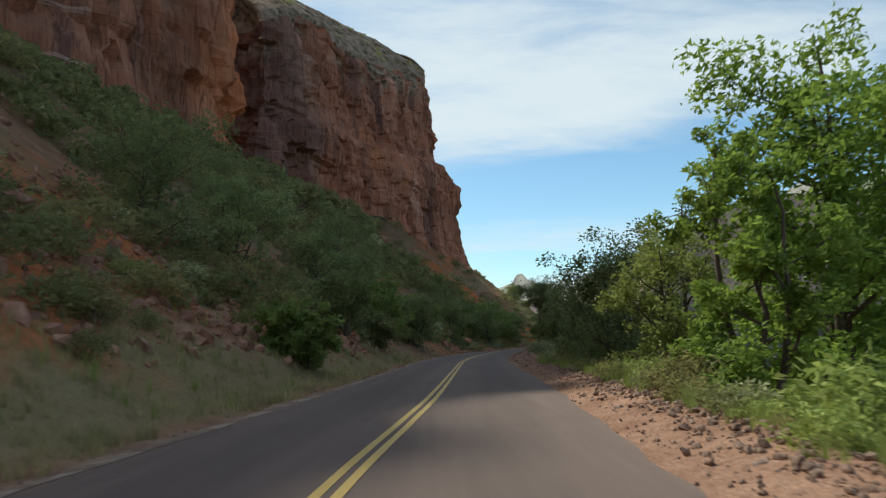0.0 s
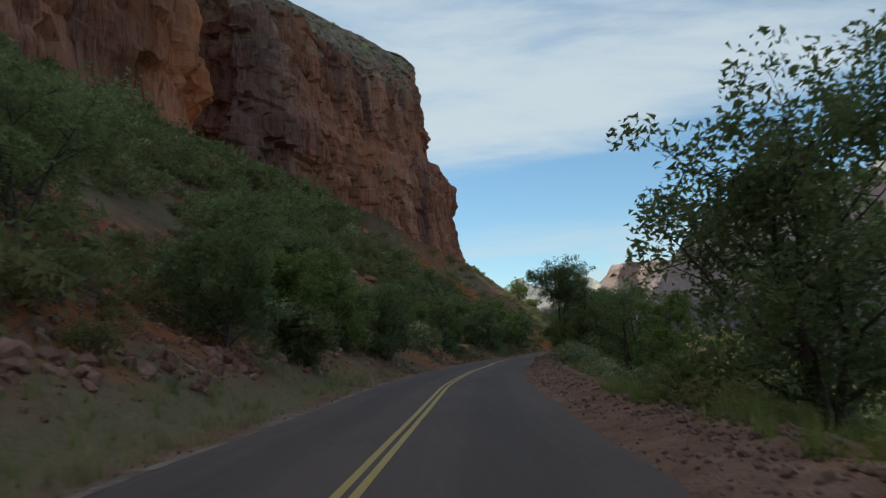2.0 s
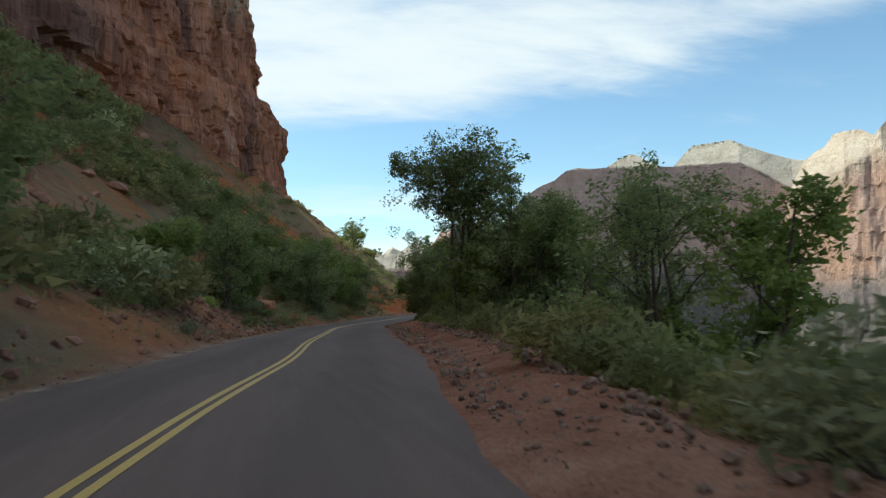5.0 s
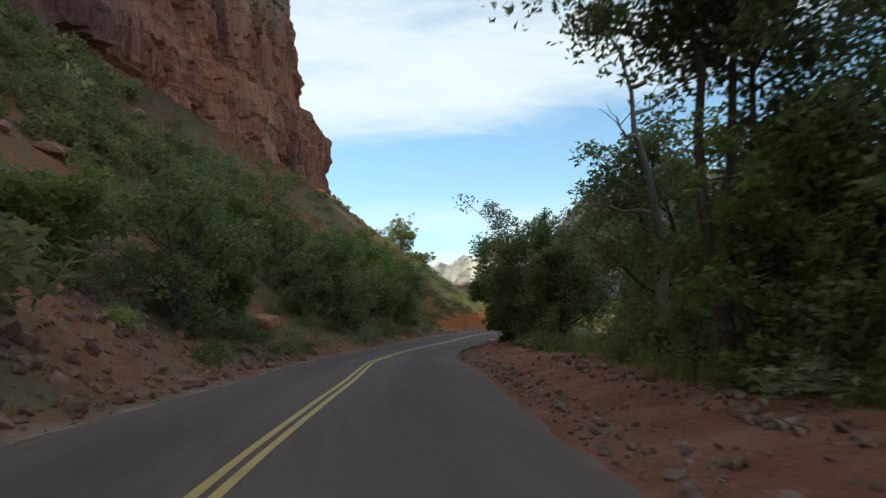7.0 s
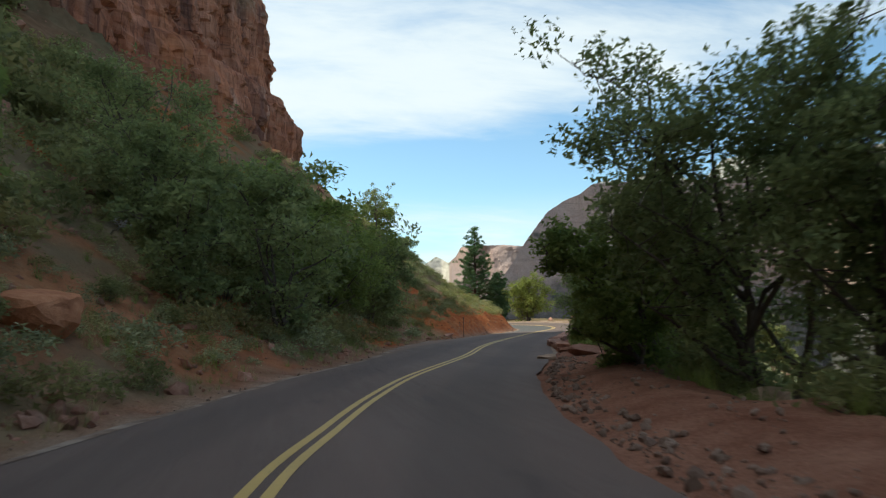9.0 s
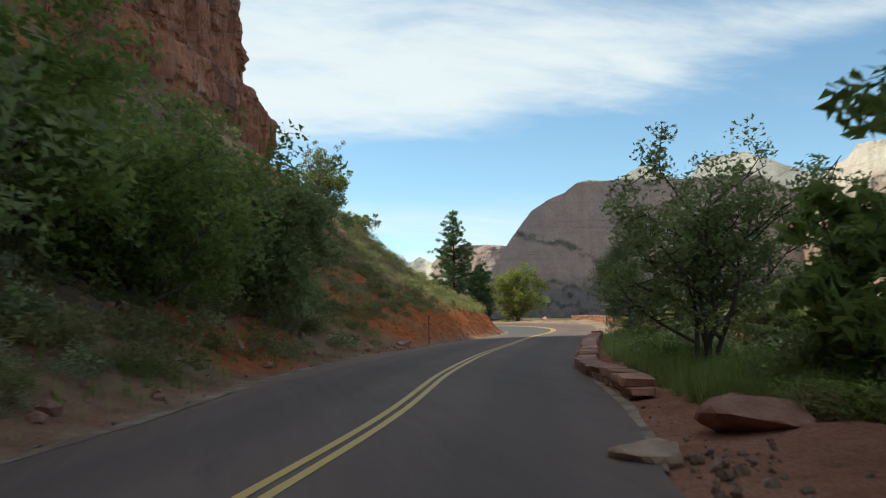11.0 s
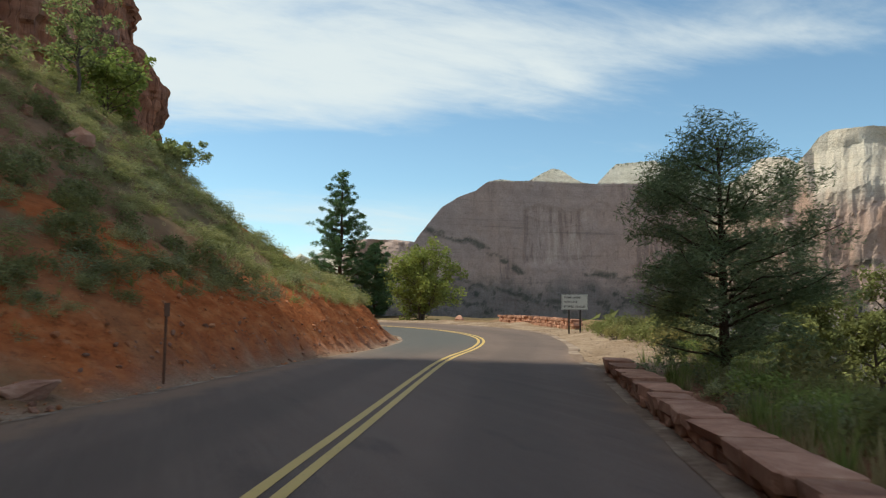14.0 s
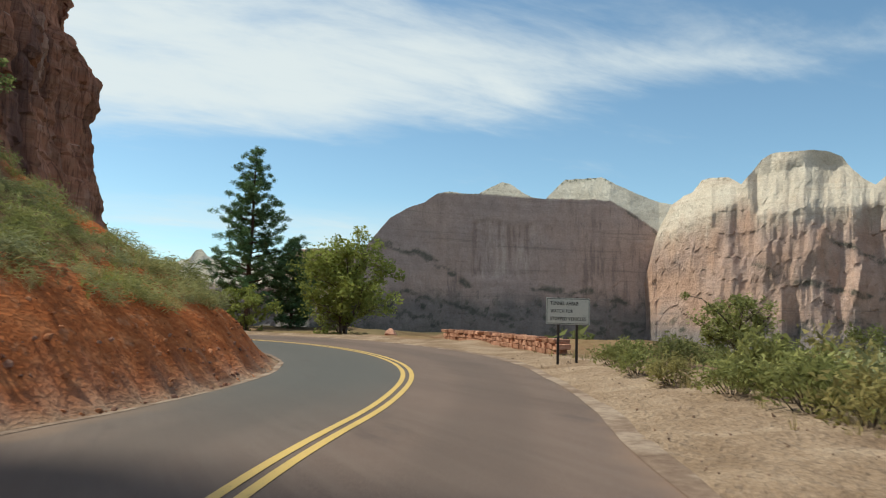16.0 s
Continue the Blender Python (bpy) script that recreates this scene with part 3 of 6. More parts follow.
def ground_height(x, y, detail=True):
    shape = np.shape(x)
    x, y = np.ravel(np.asarray(x, float)), np.ravel(np.asarray(y, float))
    j, n = nearest(x, y)
    road = RISE[j] + BANK[j] * np.clip(n, -4, 6)
    left, right = -n - HALF_L[j], n - HALF_R[j]
    cut = cut_amount(j)
    # uphill side
    l = np.maximum(left, 0)
    steep = cut * 1.55 * smooth(0.25, 1.75, l) + (1 - cut) * 0.35 * smooth(0.5, 2.2, l)
    up = steep + 0.60 * np.maximum(l - 1.6, 0) + 0.19 * np.maximum(l - 6, 0) + 0.06 * np.maximum(l - 16, 0)
    cap = np.interp(y, [-200, 100, 213, 360, 520, 900], [75, 75, 66, 50, 40, 34])
    up = np.minimum(up - 0.27 * np.maximum(l - 32, 0), cap)
    # downhill side
    r = np.maximum(right, 0)
    flat = np.interp(AT[j], [0, station(60), station(70), station(90), station(100), station(118), station(140), S150, S165, S180, AT[-1]], [1.6, 1.6, 3.0, 3.0, 2.6, 2.2, 1.6, 1.9, 3.2, 24, 24])
    fall = np.maximum(r - flat, 0)
    down = np.interp(AT[j], [0, station(58), station(66), station(112), station(118), AT[-1]], [0.14, 0.14, 0.24, 0.2, 0.05, 0.05]) * smooth(0.3, 1.6, r) * smooth(flat + 0.8, flat - 0.3, r) - np.interp(AT[j], [0, station(112), station(126), station(160), S180, AT[-1]], [0.58, 0.58, 0.34, 0.34, 0.5, 0.58]) * smooth(0, 2.5, fall) * fall - 0.06 * np.maximum(fall - 14, 0)
    floor = -95 + 34 * fbm(x / 210.0, y / 210.0, 5) + 0.020 * np.hypot(x, y - 100)
    down = np.where(down < floor, floor + (down - floor) * 0.04, down)
    z = road + np.where(n < 0, np.where(left > 0, up, 0), np.where(right > 0, down, 0))
    # behind the bend the hillside goes on to the foot of the cliff
    north = smooth(195, 215, y) * smooth(26, -30, x - (y - 200) * 0.05)
    z = z * (1 - north) + north * np.minimum(0.42 * np.maximum(np.hypot(x - 26, y - 186) - 12, 0), cap)
    if detail:
        away = np.where(n < 0, smooth(0.3, 5, left), smooth(0.3, 5, right))
        z = z + away * (0.55 * fbm(x / 7.0, y / 7.0, 4) + 0.22 * fbm(x / 1.6, y / 1.6, 3)) + smooth(14, 60, np.abs(n)) * 2.2 * fbm(x / 32.0, y / 32.0, 4)
        z = z + 0.06 * smooth(0.0, 0.5, np.where(n < 0, left, right)) * fbm(x / 0.5, y / 0.5, 2)
        z = z + cut * smooth(0.2, 0.8, left) * smooth(4.5, 2.0, left) * (0.30 * fbm(x / 1.3, y / 1.3, 4))
    under = smooth(0.35, -0.05, np.where(n < 0, left, right))
    return (z - 0.07 * under).reshape(shape)


def axis(lo, hi, step, out_lo, out_hi, growth):
    a = list(np.arange(lo, hi, step))
    d, b = step, []
    while a[-1] < out_hi:
        d *= growth
        a.append(a[-1] + d)
    d, v = step, lo
    while v > out_lo:
        d *= growth
        v -= d
        b.append(v)
    return np.array(b[::-1] + a)


gx = axis(-20, 46, 0.5, -2600, 4300, 1.10)
gy = axis(-6, 196, 0.5, -1800, 4300, 1.10)
GX, GY = np.meshgrid(gx, gy, indexing="ij")
GZ = ground_height(GX, GY)
me = mesh_of("ground", np.stack([GX.ravel(), GY.ravel(), GZ.ravel()], 1), grid_faces(len(gx), len(gy))[:, ::-1], M_GROUND, True)
gj, gn = nearest(GX, GY)
g_left, g_right = -gn - HALF_L[gj], gn - HALF_R[gj]
g_cut = cut_amount(gj)
wob = fbm(GX.ravel() / 2.5, GY.ravel() / 2.5, 4)
attribute(me, "redsoil", np.clip(g_cut * smooth(4.8, 2.2, g_left + 1.4 * wob) * smooth(-0.1, 0.3, g_left) + (gn < 0) * smooth(0.1, 0.34, fbm(GX.ravel() / 6 + 3, GY.ravel() / 6, 4)) * smooth(40, 15, g_left) * (0.45 * smooth(60, 110, GY.ravel()) + 0.55 * smooth(112, 124, GY.ravel())) + 0.75 * (gn < 0) * smooth(2.5, 5.0, g_left + 3 * wob) * smooth(16, 11, g_left + 3 * wob) * smooth(-0.35, 0.05, fbm(GX.ravel() / 4 + 8, GY.ravel() / 4, 4)) * smooth(66, 52, GY.ravel())
          + 0.95 * (gn < 0) * smooth(1.0, 2.5, g_left) * smooth(9.0, 5.0, g_left + 2 * wob) * smooth(141, 144, GY.ravel()) * smooth(155, 149, GY.ravel()) * smooth(-0.2, 0.12, fbm(GX.ravel() / 2.2 + 5, GY.ravel() / 2.2, 4)), 0, 1))
attribute(me, "gravel", np.clip(np.maximum((gn > 0) * smooth(np.interp(GY.ravel(), [56, 66], [2.3, 4.4]), np.interp(GY.ravel(), [56, 66], [1.3, 2.0]), g_right + 0.8 * wob), (gn < 0) * smooth(0.9, 0.3, g_left + 0.3 * wob)), 0, 1))
attribute(me, "sand", (smooth(138, 147, GY.ravel()) + 0.40 * smooth(62, 54, GY.ravel())) * (gn > 0) + 0.95 * (gn < 0) * smooth(0.7, 0.2, g_left))
attribute(me, "straw", np.clip((gn < 0) * smooth(np.interp(GY.ravel(), [14, 22], [7, 3.4]), np.interp(GY.ravel(), [14, 22], [3, 1.6]), g_left + 2 * wob) * smooth(0.3, 1.2, g_left) * smooth(66, 45, GY.ravel()) + (gn < 0) * 0.4 * smooth(0, 0.3, wob) + smooth(1.5, 5, g_right) * smooth(16, 8, g_right) * 0.6, 0, 1))
attribute(me, "woods", np.clip(smooth(10, 30, g_right) + 0.55 * smooth(14, 34, g_left + 6 * wob), 0, 1))
ground = tagged(new("ground", me), "dry red desert hillside with sand, rubble and straw-coloured grass", "ground", kind="structure")


# ---- road ----
def strip(name, lo, hi, cols, lift, mat, a, b, ragged=0.0):
    """A strip of the road from station a to b, between two distances to the right of its line."""
    k = np.arange(int(a / 0.5), min(int(b / 0.5), N - 1))
    w = np.linspace(0, 1, cols)[None]
    left, right = np.broadcast_to(lo, N)[k][:, None], np.broadcast_to(hi, N)[k][:, None]
    if ragged:
        left = left + ragged * fbm(AT[k] / 1.3, AT[k] * 0 + 3, 4)[:, None]
        right = right + ragged * fbm(AT[k] / 1.3, AT[k] * 0 + 9, 4)[:, None]
    n = left + (right - left) * w
    xy = LINE[k][:, None] + SIDE[k][:, None] * n[..., None]
    z = RISE[k][:, None] + BANK[k][:, None] * np.clip(n, -4, 6) + lift
    v = np.concatenate([xy, z[..., None]], -1).reshape(-1, 3)
    me = mesh_of(name, v, grid_faces(len(k), cols)[:, ::-1], mat, True)
    attribute(me, "across", n.ravel())
    attribute(me, "grey", (smooth(S150 - 4, S165 - 6, AT[k])[:, None] * smooth(0.2, -0.3, n)).ravel())
    return new(name, me)


road = tagged(strip("road", -HALF_L, HALF_R, 15, 0.0, M_ASPHALT, 0, AT[-1], 0.10), "two-lane road of worn red-grey asphalt", "road", kind="structure")
for side, o in (("left", -0.092), ("right", 0.092)):
    line = strip("yellow_line", o - 0.05, o + 0.05, 3, 0.006, M_YELLOW, 0, AT[-1], 0.006)
    tagged(line, "worn yellow centre line painted on the asphalt", "road marking", "double centre line", "structure")


def margin_mat():
    s = Shade("pale_sand_margin", 0.95, 0.05)
    g = s.noise(7.0, 5, 0.7)
    s.base(s.mix(s.ramp(s.noise(0.9, 4, 0.6), 0.42, 0.62), s.colours(g, [(0.3, (0.15, 0.098, 0.075)), (0.7, (0.27, 0.19, 0.145))]), s.colours(g, [(0.3, (0.25, 0.18, 0.14)), (0.7, (0.42, 0.325, 0.26))])))
    return s.bump(s.noise(40.0, 4, 0.7), 0.6, 0.015).m


M_MARGIN = margin_mat()
wide = 0.04 + 0.14 * np.abs(fbm(AT / 5.0, AT * 0 + 2, 4)) * 2
tagged(strip("road_margin", -HALF_L - wide, -HALF_L + 0.04, 4, 0.006, M_MARGIN, 0, AT[-1], 0.05), "pale strip of washed-out sand along the asphalt's edge", "road margin", kind="structure")
wide = np.interp(AT, [station(116), station(120), station(140), station(144), station(149), station(160), S180], [0.0, 0.08, 0.10, 0.12, 0.14, 0.14, 0.12]) + 0.10 * np.abs(fbm(AT / 4.0, AT * 0 + 7, 4)) * 2
tagged(strip("road_margin", HALF_R - 0.06, HALF_R + wide, 5, 0.006, M_MARGIN, station(116), S180 + 20, 0.04), "pale sandy strip beside the asphalt", "road margin", kind="structure")


# ---- rock walls ----
def shares(base):
    """How far along its line each point of the plan lies, from 0 to 1."""
    d = np.r_[0, np.cumsum(np.linalg.norm(np.diff(np.array(base, float), axis=0), axis=1))]
    return d / d[-1]


def cliff_sheet(base, foot, rim, lean, rows, step, seed, rough=1.0):
    """A rock face that rises from a line on the plan: foot and rim heights and set-back along it, with joints, ledges and columns."""
    b = spline(base, step)
    s = np.arange(len(b)) * step
    t = np.gradient(b, axis=0)
    t /= np.linalg.norm(t, axis=1, keepdims=True)
    out = np.stack([t[:, 1], -t[:, 0]], 1)
    v = np.linspace(0, 1, rows)
    share = shares(base)
    f, r, ln = (np.interp(np.linspace(0, 1, len(b)), share, q) for q in (foot, rim, lean))
    S, V = s[:, None], v[None]
    Z = f[:, None] + (r - f)[:, None] * V
    # upright joints, of several spacings, cut deep; bedding ledges run along
    joint = np.abs(fbm(S / 14.0 + seed, V * 1.3, 3)) ** 0.6
    column = np.abs(fbm(S / 5.0 + seed * 3, V * 2.2 + 5, 3)) ** 0.7
    big = fbm(S / 55.0 + seed, V * 0.8, 3)
    ledge = fbm(S / 90.0, Z / 9.0 + seed, 3) + 0.6 * fbm(S / 30.0, Z / 3.2 + seed * 2, 2)
    # slabs that broke off between joints and beds leave flat panels at different depths
    wS, wZ = S + 3.0 * fbm(S / 12.0, Z / 14.0, 2), Z + 4.0 * fbm(S / 16.0 + 9, Z / 20.0, 2)
    slab = _perm[(np.floor(wS / 9.0).astype(int) + int(seed * 7)) & 255, np.floor(wZ / 34.0).astype(int) & 255] - 0.5
    slab = slab + 0.55 * (_perm[(np.floor(wS / 4.2).astype(int) + int(seed * 5)) & 255, np.floor(wZ / 13.0).astype(int) & 255] - 0.5)
    slab = slab + 0.25 * (_perm[np.floor(wS / 30.0).astype(int) & 255, np.floor(wZ / 5.0).astype(int) & 255] - 0.5)
    push = rough * (6.5 * big + 2.2 * joint + 0.9 * column + 1.4 * ledge + 6.0 * slab + 0.8 * fbm(S / 2.0, Z / 2.5, 3))
    step_back = ln[:, None] * (0.72 * V + 0.28 * smooth(0.535, 0.575, V) + 0.06 * np.sin(V * 15 + seed))
    xy = b[:, None] + out[:, None] * (push - step_back)[..., None]
    return np.concatenate([xy, Z[..., None]], -1), S, V


CLIFF_TOPS = []


def cliff_object(name, base, foot, rim, lean, inner, top, rows, step, seed, label):
    """The face, and on it a rough slope that goes back and up from the rim to an inner line."""
    g, S, V = cliff_sheet(base, foot, rim, lean, rows, step, seed)
    nu = g.shape[0]
    share = shares(base)
    u = np.linspace(0, 1, nu)
    goal = np.stack([np.interp(u, share, [q[k] for q in inner]) for k in range(2)], 1)
    crest = np.interp(u, share, top)
    edge = g[:, -1]
    extra = []
    for k in range(1, 17):
        f = (k / 16) ** 1.5
        xy = edge[:, :2] * (1 - f) + goal * f
        z = edge[:, 2] + (crest - edge[:, 2]) * f**0.7 + 3.0 * fbm(xy[:, 0] / 12, xy[:, 1] / 12, 4) * min(1, k / 4)
        extra.append(np.concatenate([xy, z[:, None]], 1)[:, None])
    g = np.concatenate([g, *extra], 1)
    nv = g.shape[1]
    me = mesh_of(name, g.reshape(-1, 3), grid_faces(nu, nv)[:, ::-1], M_CLIFF, False)
    CLIFF_TOPS.append(g[:, rows:rows + 12])
    near_slot = np.hypot(g[:, :, 0] + 50, g[:, :, 1] - 228)
    attribute(me, "varnish", (smooth(60, 14, near_slot + 14 * fbm(S / 9.0, g[:, :, 2] / 30.0, 4)) * smooth(224, 232, g[:, :, 1])).ravel())
    # where the buttress edge is coloured as if lit
    attribute(me, "fresh", (smooth(60, 12, near_slot + 22 * fbm(S / 8.0, g[:, :, 2] / 14.0, 4)) * smooth(226, 218, g[:, :, 1]) * smooth(115, 80, g[:, :, 2])).ravel())
    cap = np.zeros((nu, nv))
    cap[:, rows - 1 :] = 1.0
    band = smooth(0.80, 0.97, np.linspace(0, 1, nv) * nv / rows)[None]
    attribute(me, "cap", np.maximum(cap, band * smooth(-0.1, 0.2, fbm(S / 14.0 + seed, g[:, :, 2] / 7.0, 4))).ravel())
    return tagged(new(name, me), label, "cliff", kind="structure")


cliff_object("cliff_wall", [(-112, 268), (-88, 258), (-66, 248), (-51, 241), (-41, 271), (-24, 320), (-5, 390), (8, 450), (17, 503), (15, 517), (-5, 540), (-60, 575), (-160, 610), (-330, 640)],
             [30, 30, 30, 30, 30, 33, 36, 36, 35, 34, 33, 32, 34, 36], [110, 110, 108, 107, 122, 127, 145, 165, 180, 183, 188, 194, 189, 172],
             [4, 4, 4, 5, 8, 14, 23, 26, 25, 24, 22, 20, 32, 60], [(-190, 330), (-165, 325), (-150, 316), (-144, 314), (-141, 312), (-133, 317), (-117, 363), (-94, 421), (-68, 466), (-61, 478), (-50, 492), (-39, 507), (-69, 526), (-330, 600)],
             [180, 176, 174, 173, 174, 182, 198, 207, 207, 206, 204, 200, 191, 175], 110, 1.5, 4.0, "sheer red sandstone cliff with dark streaks and ledges")
# its unseen near end and rim are shaped only to cast the road's shade
cliff_object("cliff_buttress", [(-198, -90), (-138, 10), (-104, 55), (-88, 89), (-86.5, 93), (-82, 104), (-80, 111), (-74, 130), (-65, 172), (-59.5, 204), (-60.5, 213), (-82, 224), (-108, 236), (-150, 246)],
             [30, 30, 30, 30, 30, 30, 30, 30, 32, 32, 32, 32, 34, 34], [156, 156, 156, 155, 160, 160, 226, 238, 238, 233, 231, 230, 226, 220],
             [6, 6, 6, 6, 6, 8, 8, 8, 5, 6, 6, 8, 10, 10], [(-260, -60), (-200, 40), (-160, 75), (-140, 98), (-134, 142), (-130, 148), (-122, 158), (-112, 172), (-106, 182), (-104, 193), (-112, 197), (-122, 200), (-137, 204), (-170, 210)],
             [150, 150, 150, 146, 140, 140, 240, 250, 246, 242, 241, 240, 236, 230], 110, 1.5, 9.0, "towering red sandstone buttress with a dark vertical cleft")


# ---- the mountains across the valley ----
def band(az, el, line, thick, seed):
    """A broken strip along a line of (bearing, height angle), as on a ledge that holds scrub."""
    at = np.interp(az, [p[0] for p in line], [p[1] for p in line], left=-90, right=-90)
    wob = 0.35 * fbm(az / 1.3 + seed, az * 0 + seed, 4)
    return smooth(thick, thick * 0.25, np.abs(el - at - wob)) * smooth(-0.28, 0.12, fbm(az / 0.7 + seed, el / 0.35 + seed, 4))


def massif(name, ridge, base_z, spread, seed, label, white_from, cols=340, rows=96, fold=0.012, spurs=3.0, blend=0.12, tilt=2.2, red_lit=((0, 0), (1, 0)), ledges=(), panel=None, lower=2.2, soft=0.0):
    """A mountain wall under a skyline of (bearing, height angle, distance) as seen from the bend: a sheer face over benches and a scrubby foot."""
    eye = np.array([24.4, 143.3, 1.2])
    r = np.array(ridge, float)
    az = np.linspace(r[0, 0], r[-1, 0], cols)
    el, di = np.interp(az, r[:, 0], r[:, 1]), np.interp(az, r[:, 0], r[:, 2])
    top = eye[2] + di * np.tan(np.radians(el))
    top = top + di * 0.0010 * fbm(az * 2.6 + seed, az * 0 + 1, 5, 0.65)
    v = np.linspace(0, 1, rows)[None]
    A, D = az[:, None], di[:, None]
    Z = base_z + (top[:, None] - base_z) * v
    E = np.degrees(np.arctan((Z - eye[2]) / D))
    high = (Z - base_z) / (np.median(top) - base_z)
    line = np.interp(az, [a for a, _ in white_from], [b for _, b in white_from])[:, None]
    white = (1 - 0.25 * soft) * smooth(-0.05 - 0.45 * blend - 1.6 * soft, 0.05 + 0.45 * blend + 0.7 * soft, E - line - blend * (0.7 * fbm(A / 1.1 + seed, E / 0.9, 4) + 0.8 * fbm(A / 0.22 + seed, E / 1.6, 4)))
    # a sheer wall over a foot of talus, rounded domes on top
    wall = np.interp(high, [-0.2, 0.0, 0.34, 1.0, 1.3], [0.66, 0.52, 0.30, 0.17, 0.11]) * spread
    wall = wall - white * np.clip(E - line, 0, 3) * 0.07 * spread

    def facet(q):
        """Sharp-edged folds between -1 and 1."""
        return np.abs((q % 2.0) - 1.0) * 2 - 1

    slant = A - tilt * high + 1.3 * fbm(A / 3.0 + seed, high * 2.0 + seed, 4)
    spur = facet(slant / spurs + seed) * (0.5 + 1.2 * fbm(A / 3.0 + seed, high * 4.5, 3))
    rib = facet((A + 0.6 * tilt * high) / (spurs * 0.42) + 0.9 * fbm(A / 2.6 + seed, high * 3, 4)) * (0.45 + 1.1 * fbm(A / 2.0, high * 2.6 + seed, 3))
    chip = facet(A / (spurs * 0.16) + 2.2 * fbm(A / 0.8 + seed, high * 9, 4)) * (0.4 + 1.2 * fbm(A / 1.2, high * 9 + seed, 3))
    broken = fbm(A / 0.30 + seed * 2, high * 26.0, 5, 0.65)
    # each bed is jointed in its own way and stands a little proud of the next
    bed = high * 13 + 1.1 * fbm(A / 2.2 + seed, A * 0, 4)
    level = np.floor(bed).astype(int)
    step = _perm[level & 255, np.floor(A / 1.1 + 3 * _perm[level & 255, 5]).astype(int) & 255] - 0.5 + 0.5 * (1 - bed + level) ** 2
    chip = chip + 0.8 * facet(A / 0.34 + 7 * _perm[level & 255, 9] + 0.6 * broken)
    calm = 1 - 0.62 * white
    near = D - wall - D * calm * (fold * spur + 0.50 * fold * rib + 0.06 * fold * chip + (0.0006 + 0.05 * fold) * step + (0.0006 + 0.025 * fold) * broken) * smooth(1.02, 0.95, v)
    if panel:
        inside = smooth(panel[0] - 0.1, panel[0] + 0.1, A) * smooth(panel[1] + 0.5, panel[1] - 0.5, A) * smooth(panel[3] + 0.3, panel[3] - 0.2, E - 0.25 * np.sin((A - panel[0]) * 1.4)) * smooth(panel[2] - 0.3, panel[2] + 0.2, E)
        near = near + 2.5 * inside
    x = eye[0] + near * np.sin(np.radians(A))
    y = eye[1] + near * np.cos(np.radians(A))
    g = np.stack([x, y, Z + 0 * x], -1)
    # the far side falls away behind the skyline
    far = []
    for k in (0.02, 0.06, 0.15, 0.4):
        d = di * (1 + k)
        far.append(np.stack([eye[0] + d * np.sin(np.radians(az)), eye[1] + d * np.cos(np.radians(az)), top - di * k * 0.9], -1)[:, None])
    g = np.concatenate([g, *far], 1)
    nv = g.shape[1]
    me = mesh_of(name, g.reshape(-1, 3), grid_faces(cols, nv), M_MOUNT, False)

    def whole(q):
        """Values on the face, carried over to the far side."""
        return np.concatenate([q + 0 * E, np.repeat((q + 0 * E)[:, -1:], nv - rows, 1)], 1).ravel()

    wob = fbm(A * 0.9 + seed, high * 6, 4)
    attribute(me, "white", whole(white))
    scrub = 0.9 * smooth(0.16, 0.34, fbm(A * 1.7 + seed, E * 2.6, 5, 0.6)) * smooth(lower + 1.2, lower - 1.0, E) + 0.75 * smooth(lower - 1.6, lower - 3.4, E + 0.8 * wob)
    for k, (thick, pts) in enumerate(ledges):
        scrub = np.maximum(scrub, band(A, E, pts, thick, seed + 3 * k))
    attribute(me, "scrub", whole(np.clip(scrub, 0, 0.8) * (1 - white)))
    # how far the haze tint of the foot reaches up the face
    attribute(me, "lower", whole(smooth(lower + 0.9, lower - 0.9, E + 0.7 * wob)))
    attribute(me, "shrubs", whole(smooth(0.05, 0.3, fbm(A * 7, E * 9, 3)) * smooth(0.34, 0.06, el[:, None] - E) * smooth(-0.1, 0.15, fbm(A / 1.1 + 2, A * 0, 3))))
    rs = np.interp(az, [a for a, _ in red_lit], [b for _, b in red_lit])[:, None]
    attribute(me, "red_lit", whole(np.clip(rs * smooth(lower - 1.5, lower + 0.5, E) * (0.7 + 1.1 * fbm(A / 1.2 + seed, E / 1.6, 4)), 0, 1)))
    attribute(me, "streaked", whole(inside if panel else 0 * E))
    return tagged(new(name, me), label, "mountain", kind="structure")


MASSIF_A = [(13.6, 0.4, 1313), (16.6, 4.4, 1334), (17.4, 5.6, 1339), (18.3, 6.7, 1346), (19.1, 7.7, 1351), (20.3, 8.4, 1360), (21.6, 8.9, 1369), (22.4, 9.5, 1374), (23.4, 9.75, 1381), (24.5, 9.6, 1389), (25.6, 9.65, 1397), (26.5, 10.25, 1403), (27.3, 10.66, 1409), (28, 10.45, 1414), (28.7, 9.9, 1418), (29.4, 9.45, 1423), (30.5, 9.33, 1431), (31.5, 10.55, 1438), (31.9, 10.95, 1441), (33.1, 11.03, 1449), (34.5, 11.18, 1459), (35.5, 10.6, 1466), (37.1, 9.9, 1477), (38.5, 9.4, 1487), (39.5, 9.2, 1494), (41, 8.7, 1505), (43, 7, 1519)]
